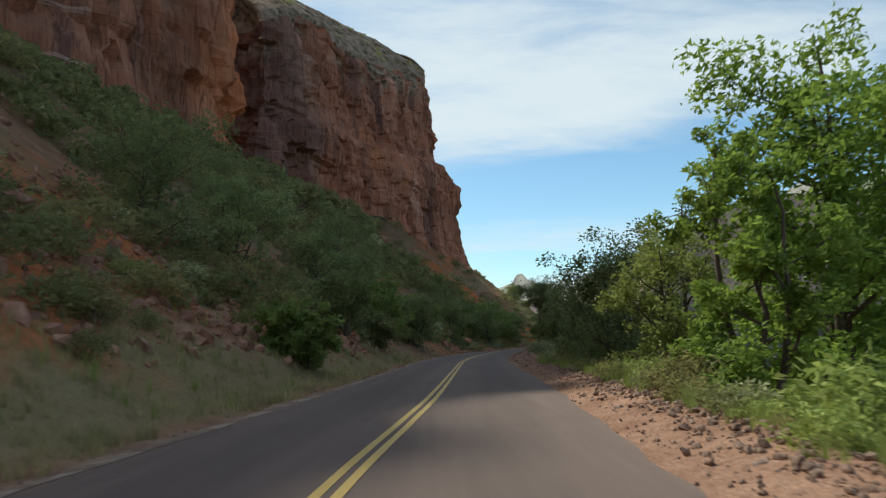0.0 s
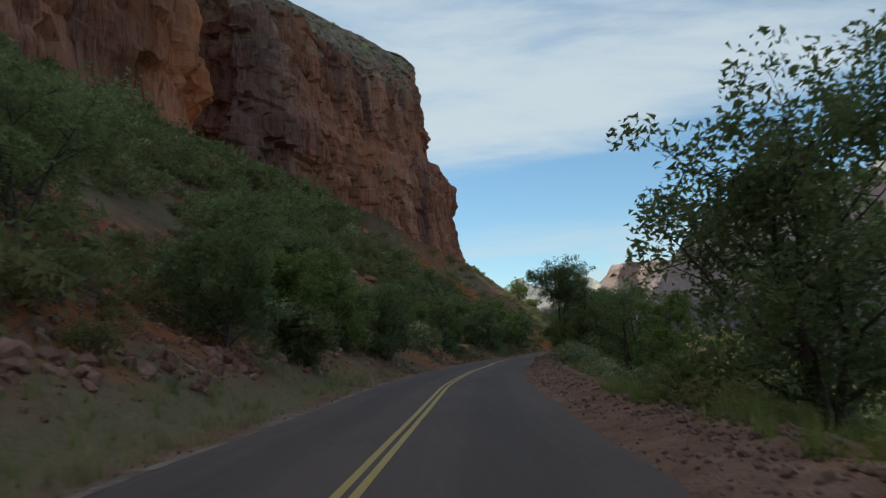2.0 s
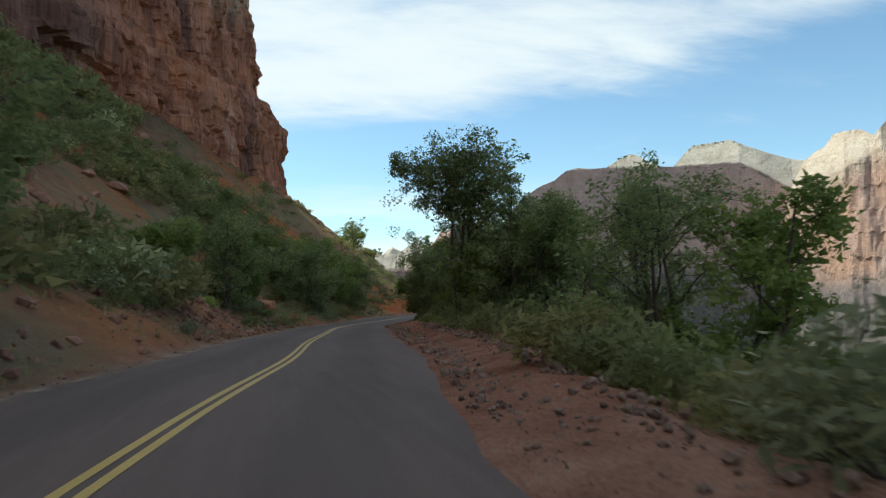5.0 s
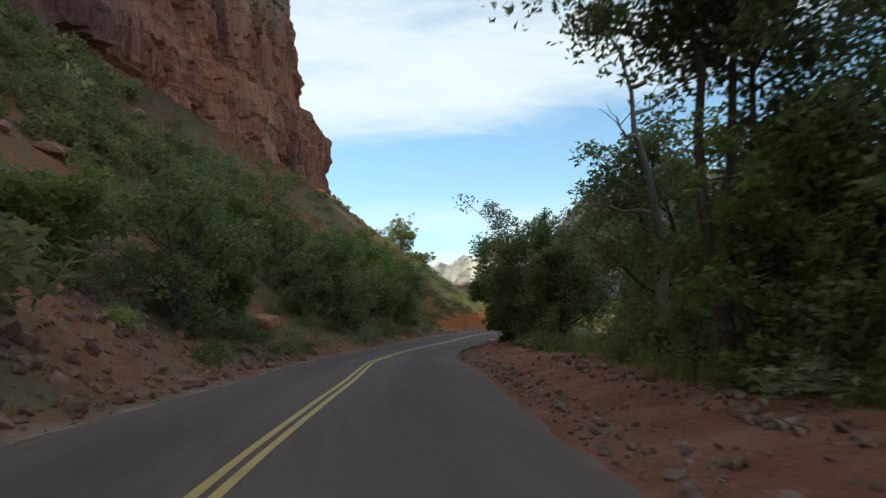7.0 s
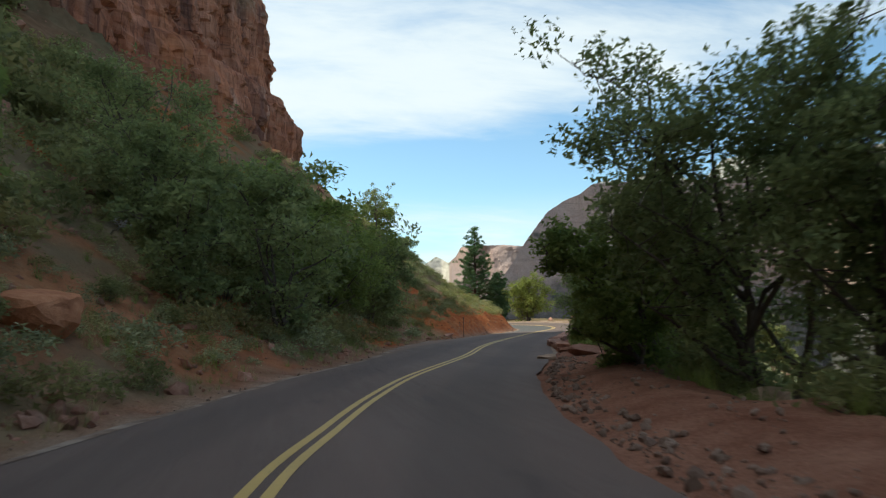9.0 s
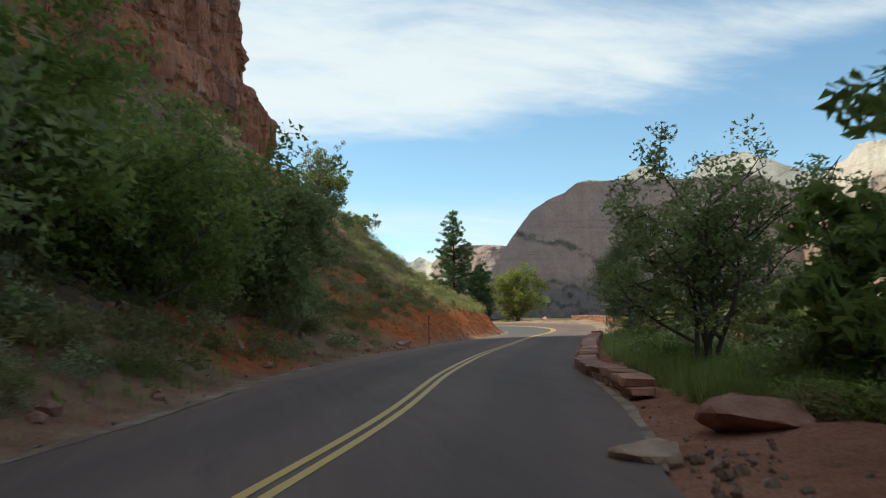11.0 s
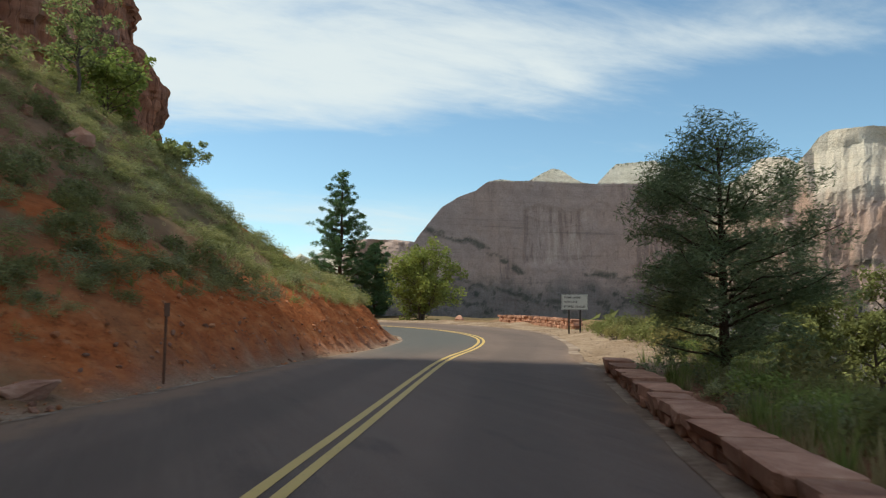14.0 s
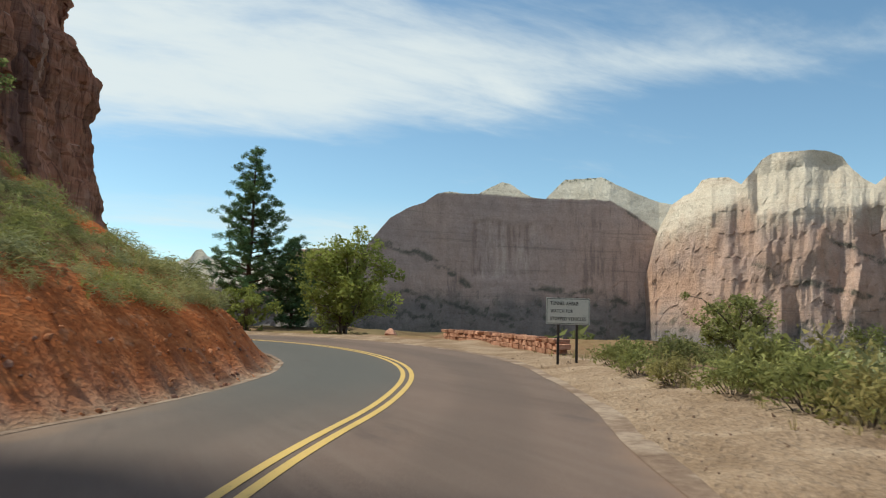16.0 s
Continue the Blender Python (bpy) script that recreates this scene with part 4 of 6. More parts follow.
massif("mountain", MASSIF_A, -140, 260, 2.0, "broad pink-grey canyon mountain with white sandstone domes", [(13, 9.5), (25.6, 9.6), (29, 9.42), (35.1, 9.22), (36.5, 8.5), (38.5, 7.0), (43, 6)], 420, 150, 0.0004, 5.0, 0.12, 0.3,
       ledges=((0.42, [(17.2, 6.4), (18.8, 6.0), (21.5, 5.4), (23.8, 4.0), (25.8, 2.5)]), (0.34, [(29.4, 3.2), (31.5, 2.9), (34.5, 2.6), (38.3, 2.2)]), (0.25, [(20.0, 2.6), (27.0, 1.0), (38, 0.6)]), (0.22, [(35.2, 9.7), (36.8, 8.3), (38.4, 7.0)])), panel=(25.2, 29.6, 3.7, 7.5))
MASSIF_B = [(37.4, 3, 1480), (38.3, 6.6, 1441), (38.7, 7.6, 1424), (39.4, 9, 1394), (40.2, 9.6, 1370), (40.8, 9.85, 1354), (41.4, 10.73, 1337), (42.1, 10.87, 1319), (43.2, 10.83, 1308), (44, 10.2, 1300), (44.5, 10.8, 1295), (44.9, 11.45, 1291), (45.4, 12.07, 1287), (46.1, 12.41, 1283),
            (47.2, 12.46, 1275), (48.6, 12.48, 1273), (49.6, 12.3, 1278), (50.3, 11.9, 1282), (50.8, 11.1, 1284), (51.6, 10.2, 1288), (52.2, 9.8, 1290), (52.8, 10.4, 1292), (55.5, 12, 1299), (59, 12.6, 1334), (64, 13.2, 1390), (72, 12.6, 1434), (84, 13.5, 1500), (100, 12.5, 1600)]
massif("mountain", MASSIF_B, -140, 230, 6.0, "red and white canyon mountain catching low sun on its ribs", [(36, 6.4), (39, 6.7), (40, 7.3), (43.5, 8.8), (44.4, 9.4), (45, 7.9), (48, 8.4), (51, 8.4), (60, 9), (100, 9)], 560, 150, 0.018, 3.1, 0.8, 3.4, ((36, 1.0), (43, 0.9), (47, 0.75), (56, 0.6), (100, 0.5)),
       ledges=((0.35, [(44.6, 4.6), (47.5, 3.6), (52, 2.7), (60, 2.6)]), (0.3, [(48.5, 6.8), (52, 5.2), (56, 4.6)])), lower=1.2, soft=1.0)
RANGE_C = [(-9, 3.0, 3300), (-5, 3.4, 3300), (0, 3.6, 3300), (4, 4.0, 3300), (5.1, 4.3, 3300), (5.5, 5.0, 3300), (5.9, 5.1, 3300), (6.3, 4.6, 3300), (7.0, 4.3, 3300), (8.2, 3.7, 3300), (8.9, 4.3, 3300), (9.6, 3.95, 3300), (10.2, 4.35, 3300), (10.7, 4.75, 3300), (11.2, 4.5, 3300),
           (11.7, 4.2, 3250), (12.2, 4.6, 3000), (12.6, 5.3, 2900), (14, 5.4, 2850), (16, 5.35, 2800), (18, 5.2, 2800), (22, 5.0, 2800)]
# the pale cap colour runs far down these peaks, in place of haze
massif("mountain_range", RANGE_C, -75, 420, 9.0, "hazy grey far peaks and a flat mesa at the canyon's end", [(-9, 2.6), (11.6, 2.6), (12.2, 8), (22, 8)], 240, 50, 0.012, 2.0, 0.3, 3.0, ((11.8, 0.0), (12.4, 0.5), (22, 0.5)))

# ---- plants ----
def tube(path, radii, sides=6):
    """Vertices and faces of a tapering limb along a path."""
    p, r = np.asarray(path, float), np.asarray(radii, float)
    t = np.gradient(p, axis=0)
    t /= np.linalg.norm(t, axis=1, keepdims=True) + 1e-9
    up = np.where(np.abs(t[:, 2:]) > 0.9, [[1.0, 0, 0]], [[0, 0, 1.0]])
    a = np.cross(t, up)
    a /= np.linalg.norm(a, axis=1, keepdims=True)
    b = np.cross(t, a)
    ang = np.linspace(0, 2 * np.pi, sides, endpoint=False)
    ring = a[:, None] * np.cos(ang)[None, :, None] + b[:, None] * np.sin(ang)[None, :, None]
    v = (p[:, None] + ring * r[:, None, None]).reshape(-1, 3)
    i = (np.arange(len(p) - 1)[:, None] * sides + np.arange(sides)[None]).ravel()
    j = (np.arange(len(p) - 1)[:, None] * sides + (np.arange(sides) + 1)[None] % sides).ravel()
    return v, np.stack([i, j, j + sides, i + sides], 1)


def joined(pieces):
    v, f, k = [], [], 0
    for a, b in pieces:
        v.append(a)
        f.append(b + k)
        k += len(a)
    return np.concatenate(v), np.concatenate(f)


def leaves(centres, spread, count, size, rng, flat=0.6, long=1.5):
    """Pointed leaves scattered round centres; size is a leaf's half length."""
    c = np.repeat(np.asarray(centres, float), count, 0)
    sp = np.repeat(np.broadcast_to(spread, len(centres)), count)[:, None]
    d = rng.normal(size=c.shape)
    d /= np.linalg.norm(d, axis=1, keepdims=True) + 1e-9
    c = c + d * sp * rng.rand(len(c), 1) ** 0.5 * [1, 1, flat]
    u = rng.normal(size=c.shape)
    u[:, 2] *= 0.6
    u /= np.linalg.norm(u, axis=1, keepdims=True)
    w = np.cross(u, rng.normal(size=c.shape))
    w /= np.linalg.norm(w, axis=1, keepdims=True) + 1e-9
    s = size * (0.6 + 0.8 * rng.rand(len(c), 1))
    v = np.stack([c - u * s + w * s * 0.55 / long, c - u * s * 0.3 - w * s * 1.05 / long, c + u * s * 1.15], 1).reshape(-1, 3)
    return v, np.arange(len(v)).reshape(-1, 3)


def bend(rng, a, b, n, wob):
    """A crooked way from a to b."""
    t = np.linspace(0, 1, n)[:, None]
    p = np.asarray(a) * (1 - t) + np.asarray(b) * t
    k = rng.normal(size=(n, 3)) * wob * np.linalg.norm(np.asarray(b) - a)
    k[0] = 0
    k = np.cumsum(k, 0) * 0.5
    return p + k - k[-1] * t


def broadleaf(name, label, height, radius, seed, leaf, bark=None, clear=0.22, stems=1, limbs=9, clumps=7, count=70, size=0.085, fill=0.75, wide=1.0, category="tree", tops=0):
    """A tree of crooked stems and limbs whose twigs carry clumps of leaves."""
    rng = np.random.RandomState(seed)
    root = tagged(new(name), label, category)
    bark = bark or M_BARK
    tips, trunk = [], []
    limb_meshes = []
    for k in range(stems):
        lean = rng.normal(size=2) * radius * (0.14 if stems == 1 else 0.34)
        foot = np.r_[rng.normal(size=2) * 0.10 * (stems > 1), -0.35]
        peak = np.array([lean[0], lean[1], height * (0.86 if k == 0 else 0.62 + 0.22 * rng.rand())])
        p = bend(rng, foot, peak, 9, 0.035)
        r0 = 0.018 * height / stems**0.35 + 0.02
        trunk.append(tube(p, np.linspace(r0, r0 * 0.18, 9), 7))
        nl = max(3, limbs // stems)
        for q in range(nl):
            at = clear + (0.95 - clear) * (q + rng.rand() * 0.8) / nl
            start = np.array([np.interp(at, np.linspace(0, 1, 9), p[:, c]) for c in range(3)])
            ang = 2.4 * q + rng.rand() * 1.2 + k
            prof = math.sin(math.pi * min(0.97, 0.22 + 0.74 * (at - clear * 0.6))) ** 0.7
            reach = radius * wide * prof * (0.65 + 0.5 * rng.rand())
            end = start + [math.cos(ang) * reach, math.sin(ang) * reach, reach * (0.35 + 0.65 * rng.rand())]
            end[2] = min(end[2], height * 0.97)
            lp = bend(rng, start, end, 6, 0.07)
            pieces = [tube(lp, np.linspace(r0 * (1 - at) * 0.6 + 0.012, 0.008, 6), 5)]
            for m in range(clumps):
                f = 0.35 + 0.65 * (m + 0.5) / clumps
                s = np.array([np.interp(f, np.linspace(0, 1, 6), lp[:, c]) for c in range(3)])
                dd = rng.normal(size=3)
                dd[2] = dd[2] * 0.8 + 0.25
                e = s + dd / np.linalg.norm(dd) * radius * 0.30 * (0.5 + rng.rand())
                pieces.append(tube(bend(rng, s, e, 3, 0.08), [0.012, 0.009, 0.004], 4))
                tips.append(e)
            limb_meshes.append(joined(pieces))
        tips.append(peak)
        for q in range(tops):
            tips.append(peak + rng.normal(size=3) * [radius * 0.25, radius * 0.25, height * 0.05])
    child("trunk", mesh_of("trunk", *joined(trunk), bark, True), root)
    for lm in limb_meshes:
        child("limb", mesh_of("limb", *lm, bark, True), root)
    tips = np.array(tips)
    spread = radius * 0.20 * (0.7 + 0.7 * rng.rand(len(tips)))
    v, f = leaves(tips, spread, int(count * 0.62), size * 1.36, rng, 0.85)
    keep = rng.rand(len(f)) < fill + 0.25
    child("crown", mesh_of("crown", v, f[keep], leaf), root)
    return root


def conifer(name, label, height, radius, seed, leaf=None, whorls=22, per=6, low=0.10, tuft=0.20, count=26, taper=0.85, category="tree", ragged=0.3, droop=0.1, fine=0.55, inner=0.28):
    """A pine: a straight trunk, whorls of boughs, tufts of needles along them."""
    rng = np.random.RandomState(seed)
    root = tagged(new(name), label, category)
    p = bend(rng, (0, 0, -0.4), (rng.normal() * 0.15, rng.normal() * 0.15, height), 12, 0.006)
    child("trunk", mesh_of("trunk", *tube(p, np.linspace(0.017 * height + 0.03, 0.015, 12), 8), M_PINEBARK, True), root)
    tufts, wood = [], []
    for k in range(whorls):
        at = low + (0.985 - low) * (k + 0.5 * rng.rand()) / whorls
        prof = (1 - at) ** taper * (0.35 + 0.65 * smooth(low - 0.1, low + 0.22, at)) + 0.05
        for q in range(per):
            if rng.rand() < ragged * 0.5:
                continue
            ang = 2 * math.pi * (q + rng.rand()) / per + k
            reach = radius * prof * (1 - ragged + 1.3 * ragged * rng.rand())
            s = np.array([np.interp(at, np.linspace(0, 1, 12), p[:, c]) for c in range(3)])
            e = s + [math.cos(ang) * reach, math.sin(ang) * reach, reach * (0.30 * at + 0.12 - droop + 0.2 * rng.rand())]
            bp = bend(rng, s, e, 5, 0.05)
            wood.append(tube(bp, np.linspace(0.010 * height * (1 - at) * 0.5 + 0.012, 0.006, 5), 4))
            nt = max(2, int(reach / (tuft * 0.85)))
            for m in range(nt):
                f = inner + (1 - inner) * (m + rng.rand()) / nt
                c = np.array([np.interp(f, np.linspace(0, 1, 5), bp[:, c]) for c in range(3)])
                tufts.append(c + rng.normal(size=3) * [tuft * 0.7, tuft * 0.7, tuft * 0.4])
    for w in wood:
        child("bough", mesh_of("bough", *w, M_PINEBARK, True), root)
    tufts = np.array(tufts)
    v, f = leaves(tufts, tuft, count, tuft * fine, rng, 0.75, 5.0)
    child("needles", mesh_of("needles", v, f, leaf or M_NEEDLE), root)
    return root


def shrub_mesh(radius, height, seed, leaf, count=900, size=0.05, long=1.6, lumps=10):
    """One bushy clump: leaves over a lumpy dome, with gaps, on a few stems."""
    rng = np.random.RandomState(seed)
    c = rng.normal(size=(lumps, 3))
    c /= np.linalg.norm(c, axis=1, keepdims=True)
    c *= [radius * 0.62, radius * 0.62, height * 0.38]
    c[:, 2] = np.abs(c[:, 2]) + height * 0.25
    v, f = leaves(c, radius * 0.42 * (0.6 + 0.6 * rng.rand(lumps)), count // lumps, size, rng, 0.75, long)
    wood = [tube(bend(rng, (0, 0, -0.1), q, 4, 0.08), np.linspace(0.018, 0.004, 4), 4) for q in c]
    wv, wf = joined(wood)
    return mesh_of("foliage", v, f, leaf), mesh_of("stem", wv, wf, M_BARK)


def on_ground(x, y, sink=0.05):
    return float(ground_height(np.array([x]), np.array([y]))[0]) - sink


def put(ob, x, y, turn=0.0, size=1.0, z=None):
    ob.matrix_basis = pose(x, y, on_ground(x, y) if z is None else z, 0, 0, turn) @ Matrix.Diagonal((size, size, size, 1))
    return ob


rnd = np.random.RandomState(5)


def topped(make, x, y, top, turn=0.0):
    """Stand a plant at (x, y), as high as its top asks."""
    z = on_ground(x, y)
    return put(make(max(1.2, top - z)), x, y, turn, 1.0, z)


def oak(label, x, y, top, radius, seed, leaf, stems=2, limbs=16, clumps=7, count=90, size=0.08, tops=2, clear=0.16, name="oak_tree", bark=None):
    return topped(lambda h: broadleaf(name, label, h, radius, seed, leaf, bark, clear, stems, limbs, clumps, count, size, tops=tops), x, y, top)


# trees on the downhill side
oak("leafy bright green ash tree in full sun below the verge", 9.4, 18.3, 9.7, 2.9, 21, M_BRIGHT, 3, 27, 9, 130, 0.075, 4, name="ash_tree")
oak("leafy ash tree with low boughs at the verge", 6.1, 15.3, 5.9, 1.4, 13, M_BRIGHT, 3, 20, 8, 120, 0.055, 3, 0.14, name="ash_tree")
oak("bright green ash tree behind another at the verge", 13.0, 20.5, 7.5, 2.6, 20, M_BRIGHT, 3, 20, 8, 100, 0.08, 3, name="ash_tree")
oak("small yellow-green oak beside the gravel verge", 7.0, 25.4, 5.0, 1.8, 22, M_GOLD, 3, 20, 8, 95, 0.055, 2, 0.1, name="young_oak_tree")
oak("tall thin dark oak behind a yellow-green one", 9.0, 28.9, 7.3, 1.6, 19, M_DARK, 3, 18, 7, 90, 0.06, 3, 0.3)
oak("dark green oak standing against the sky", 7.9, 34.9, 6.3, 2.8, 23, M_DARK, 3, 26, 9, 130, 0.055, 3)
oak("dark green oak below the road", 11.6, 44.0, 5.6, 2.4, 24, M_DARK, 2, 16, 7, 100, 0.08)
oak("spreading green oak beside the road", 12.7, 71.6, 4.9, 2.4, 25, M_DARK, 4, 26, 8, 90, 0.050, 2, 0.05)
oak("spreading green oak on the slope below the road", 15.0, 70.4, 4.4, 2.3, 26, M_OAK, 2, 16, 7, 90, 0.08)
oak("slim green oak crowding the dirt verge", 14.7, 75.4, 6.2, 1.6, 18, M_OAK, 3, 20, 8, 118, 0.031, clear=0.08)
oak("tall dark oak with boughs hanging over the dirt verge", 10.7, 82.9, 7.5, 2.1, 127, M_DARK, 3, 34, 8, 120, 0.045, 4, 0.71)
oak("dense dark oak behind the boughs of a tall one", 12.3, 79.7, 6.1, 1.7, 128, M_DARK, 3, 26, 8, 120, 0.045, 4, 0.06)
oak("dense oak with leaves down to the dirt verge", 11.4, 81.2, 4.3, 1.4, 7, M_DARK, 3, 20, 7, 80, 0.042, 3, 0.05)
oak("low leafy oak in front of taller ones", 11.0, 81.7, 3.6, 1.2, 8, M_OAK, 3, 18, 7, 80, 0.041, 2, 0.04)
oak("broad dark oak crowding the dirt verge", 13.8, 81.4, 5.9, 1.9, 15, M_DARK, 3, 22, 8, 162, 0.045, 3, 0.06)
oak("dark oak at the edge of the drop", 16.0, 99.4, 5.9, 1.9, 14, M_DARK, 3, 22, 9, 129, 0.044, 2, 0.06)
oak("dark bushy oak at the edge of the drop", 14.6, 92.6, 4.0, 1.9, 12, M_DARK, 3, 18, 8, 108, 0.058, 2, 0.06)
oak("bushy oak under a taller one at the verge", 13.6, 79.0, 5.1, 2.1, 28, M_OAK, 3, 20, 8, 151, 0.043, 2, 0.06)
oak("dense dark oak on the dirt verge", 11.8, 82.5, 4.6, 1.4, 10, M_DARK, 3, 20, 7, 80, 0.043, 3, 0.04)
oak("broad dark oak with boughs down to the ground", 12.1, 84.2, 4.9, 1.9, 11, M_DARK, 3, 24, 8, 140, 0.045, 3, 0.04)
oak("dark oak at the edge of the drop", 12.9, 88.5, 5.6, 1.9, 29, M_DARK, 3, 24, 9, 140, 0.047, 2, 0.06)
oak("slender dark oaks at the edge of the drop", 16.2, 96.8, 6.6, 2.3, 17, M_DARK, 3, 22, 8, 129, 0.044, 3, 0.16)
oak("dark green oak leaning over red gravel", 14.7, 104.6, 6.1, 2.4, 30, M_DARK, 4, 30, 9, 151, 0.044, 4, 0.14)
oak("bushy green oak beside a boulder", 14.6, 108.2, 3.5, 1.4, 31, M_OAK, 3, 20, 8, 216, 0.044, 2, 0.06)
oak("bushy green oak near the roadside boulder", 17.2, 112.0, 4.4, 2.0, 16, M_OAK, 3, 16, 7, 180, 0.058, 2, 0.06)
oak("small dark oak by the end of the stone wall", 19.3, 117.6, 2.2, 1.3, 32, M_OAK, 2, 12, 7, 90, 0.075)
oak("open-crowned oak behind the stone wall", 19.5, 122.3, 3.75, 1.6, 33, M_DARK, 4, 26, 8, 120, 0.036, 3, 0.25)
oak("slim dark oak at the edge of the drop", 14.4, 101.6, 5.2, 1.5, 6, M_DARK, 3, 24, 8, 130, 0.042, 3, 0.18)
topped(lambda h: conifer("pinyon_pine", "dark bushy pinyon pine behind the stone wall", h, 2.1, 41, M_PINYON, whorls=17, per=8, low=0.17, tuft=0.30, count=170, taper=0.50, ragged=0.62, droop=0.02, fine=0.17, inner=0.55), 27.5, 141.7, 4.1)
for x, y, top, s, rad, leaf in ((38.7, 151.9, 2.0, 51, 1.3, M_OLIVE), (42.4, 152.0, 3.5, 52, 1.5, M_OLIVE), (49.0, 157.0, 1.4, 53, 1.8, M_OLIVE), (45.5, 149.5, 0.6, 54, 1.5, M_OLIVE), (53.0, 165.0, 2.0, 55, 1.8, M_OLIVE), (36.5, 141.8, 0.9, 56, 1.3, M_OLIVE), (32.3, 138.8, 1.5, 57, 1.1, M_OLIVE), (33.4, 137.9, 1.4, 44, 1.1, M_GOLD), (31.0, 136.6, 0.5, 45, 0.9, M_OLIVE)):
    oak("pale green tree on the slope below the road", x, y, top, rad, s, leaf, 2, 18, 7, 90, 0.06, name="slope_tree")
oak("small juniper beside the sandy pull-out", 39.3, 159.2, 2.5, 1.1, 58, M_OLIVE, 2, 18, 7, 90, 0.036, 2, 0.1, name="juniper_tree")
# trees on the uphill side
oak("lone thin-crowned tree on the grassy ridge", 15.6, 164.0, 13.4, 1.4, 61, M_DARK, 1, 13, 6, 45, 0.06, 2, 0.42)
oak("sunlit bushy oak on the grassy ridge", 16.2, 168.6, 12.2, 1.9, 62, M_OAK, 2, 16, 7, 80, 0.07, 2)
oak("dark bushy oak on the grassy ridge", 19.0, 173.0, 9.6, 1.6, 60, M_DARK, 2, 14, 6, 80, 0.07, 2)
oak("large dark oak overhanging the roadside", 9.3, 129.0, 5.7, 2.7, 63, M_OAK, 3, 30, 10, 150, 0.06, 3, 0.08)
oak("dark oak in the thicket above the road", 6.2, 125.0, 7.0, 2.8, 66, M_OAK, 3, 22, 8, 110, 0.08, 3, 0.08)
oak("dark oak in the thicket above the road", 11.6, 134.6, 5.4, 2.3, 67, M_DARK, 3, 20, 8, 110, 0.08, 2, 0.08)
oak("dark oak in the thicket above the road", 7.2, 134.0, 7.4, 2.5, 68, M_DARK, 3, 22, 8, 100, 0.085, 2, 0.08)
oak("dark oak at the edge of the grassy ridge", 12.0, 139.0, 6.0, 1.9, 73, M_DARK, 3, 18, 8, 100, 0.07, 2, 0.08)
oak("dark oak at the edge of the grassy ridge", 9.0, 141.0, 8.0, 2.0, 74, M_DARK, 3, 18, 8, 100, 0.07, 2, 0.08)
oak("green oak on the rocky bank", 1.9, 104.4, 6.3, 1.9, 64, M_OAK, 3, 18, 8, 100, 0.075, 2, 0.06)
oak("green oak above the scree", -2.2, 97.0, 5.6, 2.0, 69, M_OAK, 3, 18, 8, 100, 0.075, 2, 0.06)
oak("dark oak on the bank above the road", -6.2, 66.8, 5.6, 2.3, 70, M_DARK, 3, 20, 8, 110, 0.08, 2, 0.06)
oak("green oak on the bank above the road", -7.4, 56.5, 5.2, 2.2, 71, M_OAK, 3, 20, 8, 110, 0.08, 2, 0.06)
oak("dark oak on the bank above the road", -4.6, 74.5, 5.6, 2.0, 72, M_DARK, 3, 18, 8, 110, 0.08, 2, 0.06)
for x, y, top, rad, q, leaf in ((-2.2, 66.6, 5.6, 1.9, 80, M_DARK), (-3.8, 61.8, 6.6, 2.0, 81, M_OAK), (-6.4, 57.6, 6.4, 1.8, 82, M_OAK), (-11.6, 86.9, 16.6, 3.6, 83, M_DARK), (-4.4, 52.2, 3.0, 1.2, 84, M_THICKET), (1.4, 99.6, 7.2, 2.3, 85, M_DARK), (4.6, 115.2, 5.2, 1.6, 88, M_DARK), (7.4, 118.6, 6.6, 2.4, 89, M_DARK), (3.6, 120.2, 8.2, 2.2, 90, M_DARK), (-4.8, 27.6, 2.8, 1.2, 91, M_OAK), (-5.6, 46.8, 6.4, 2.2, 92, M_DARK), (-11.7, 45.3, 10.6, 2.9, 93, M_DARK), (-12.5, 33.0, 11.2, 2.9, 94, M_DARK),
                                (-10.2, 66.0, 11.0, 2.8, 95, M_DARK), (-8.4, 77.0, 10.4, 2.6, 96, M_DARK), (2.0, 128.0, 13.5, 3.0, 98, M_DARK), (-15.0, 52.0, 13.0, 2.6, 99, M_DARK)):
    oak("dense oak crowding the bank above the road", x, y, top, rad, q, leaf, 3, 20, 8, 80, 0.07, 2, 0.06)
# beyond the bend
topped(lambda h: conifer("ponderosa_pine", "tall dark ponderosa pine beyond the bend", h, 4.6, 42, whorls=27, per=7, low=0.17, tuft=0.27, count=36, taper=0.80, ragged=0.5), 34.0, 202.6, 14.5)
topped(lambda h: conifer("ponderosa_pine", "shorter dark pine beside the tall one", h, 3.0, 43, whorls=16, per=7, low=0.06, tuft=0.30, count=44, taper=0.62, ragged=0.4), 37.4, 203.0, 8.0)
oak("round yellow-green tree in sun at the bend", 36.9, 186.8, 6.3, 2.6, 65, M_GOLD, 5, 30, 8, 80, 0.08, 2, 0.06, name="box_elder_tree")
oak("small sunny tree at the bend below the pine", 32.3, 192.5, 3.6, 1.6, 59, M_GOLD, 2, 12, 6, 60, 0.075, 2, 0.06, name="box_elder_tree")

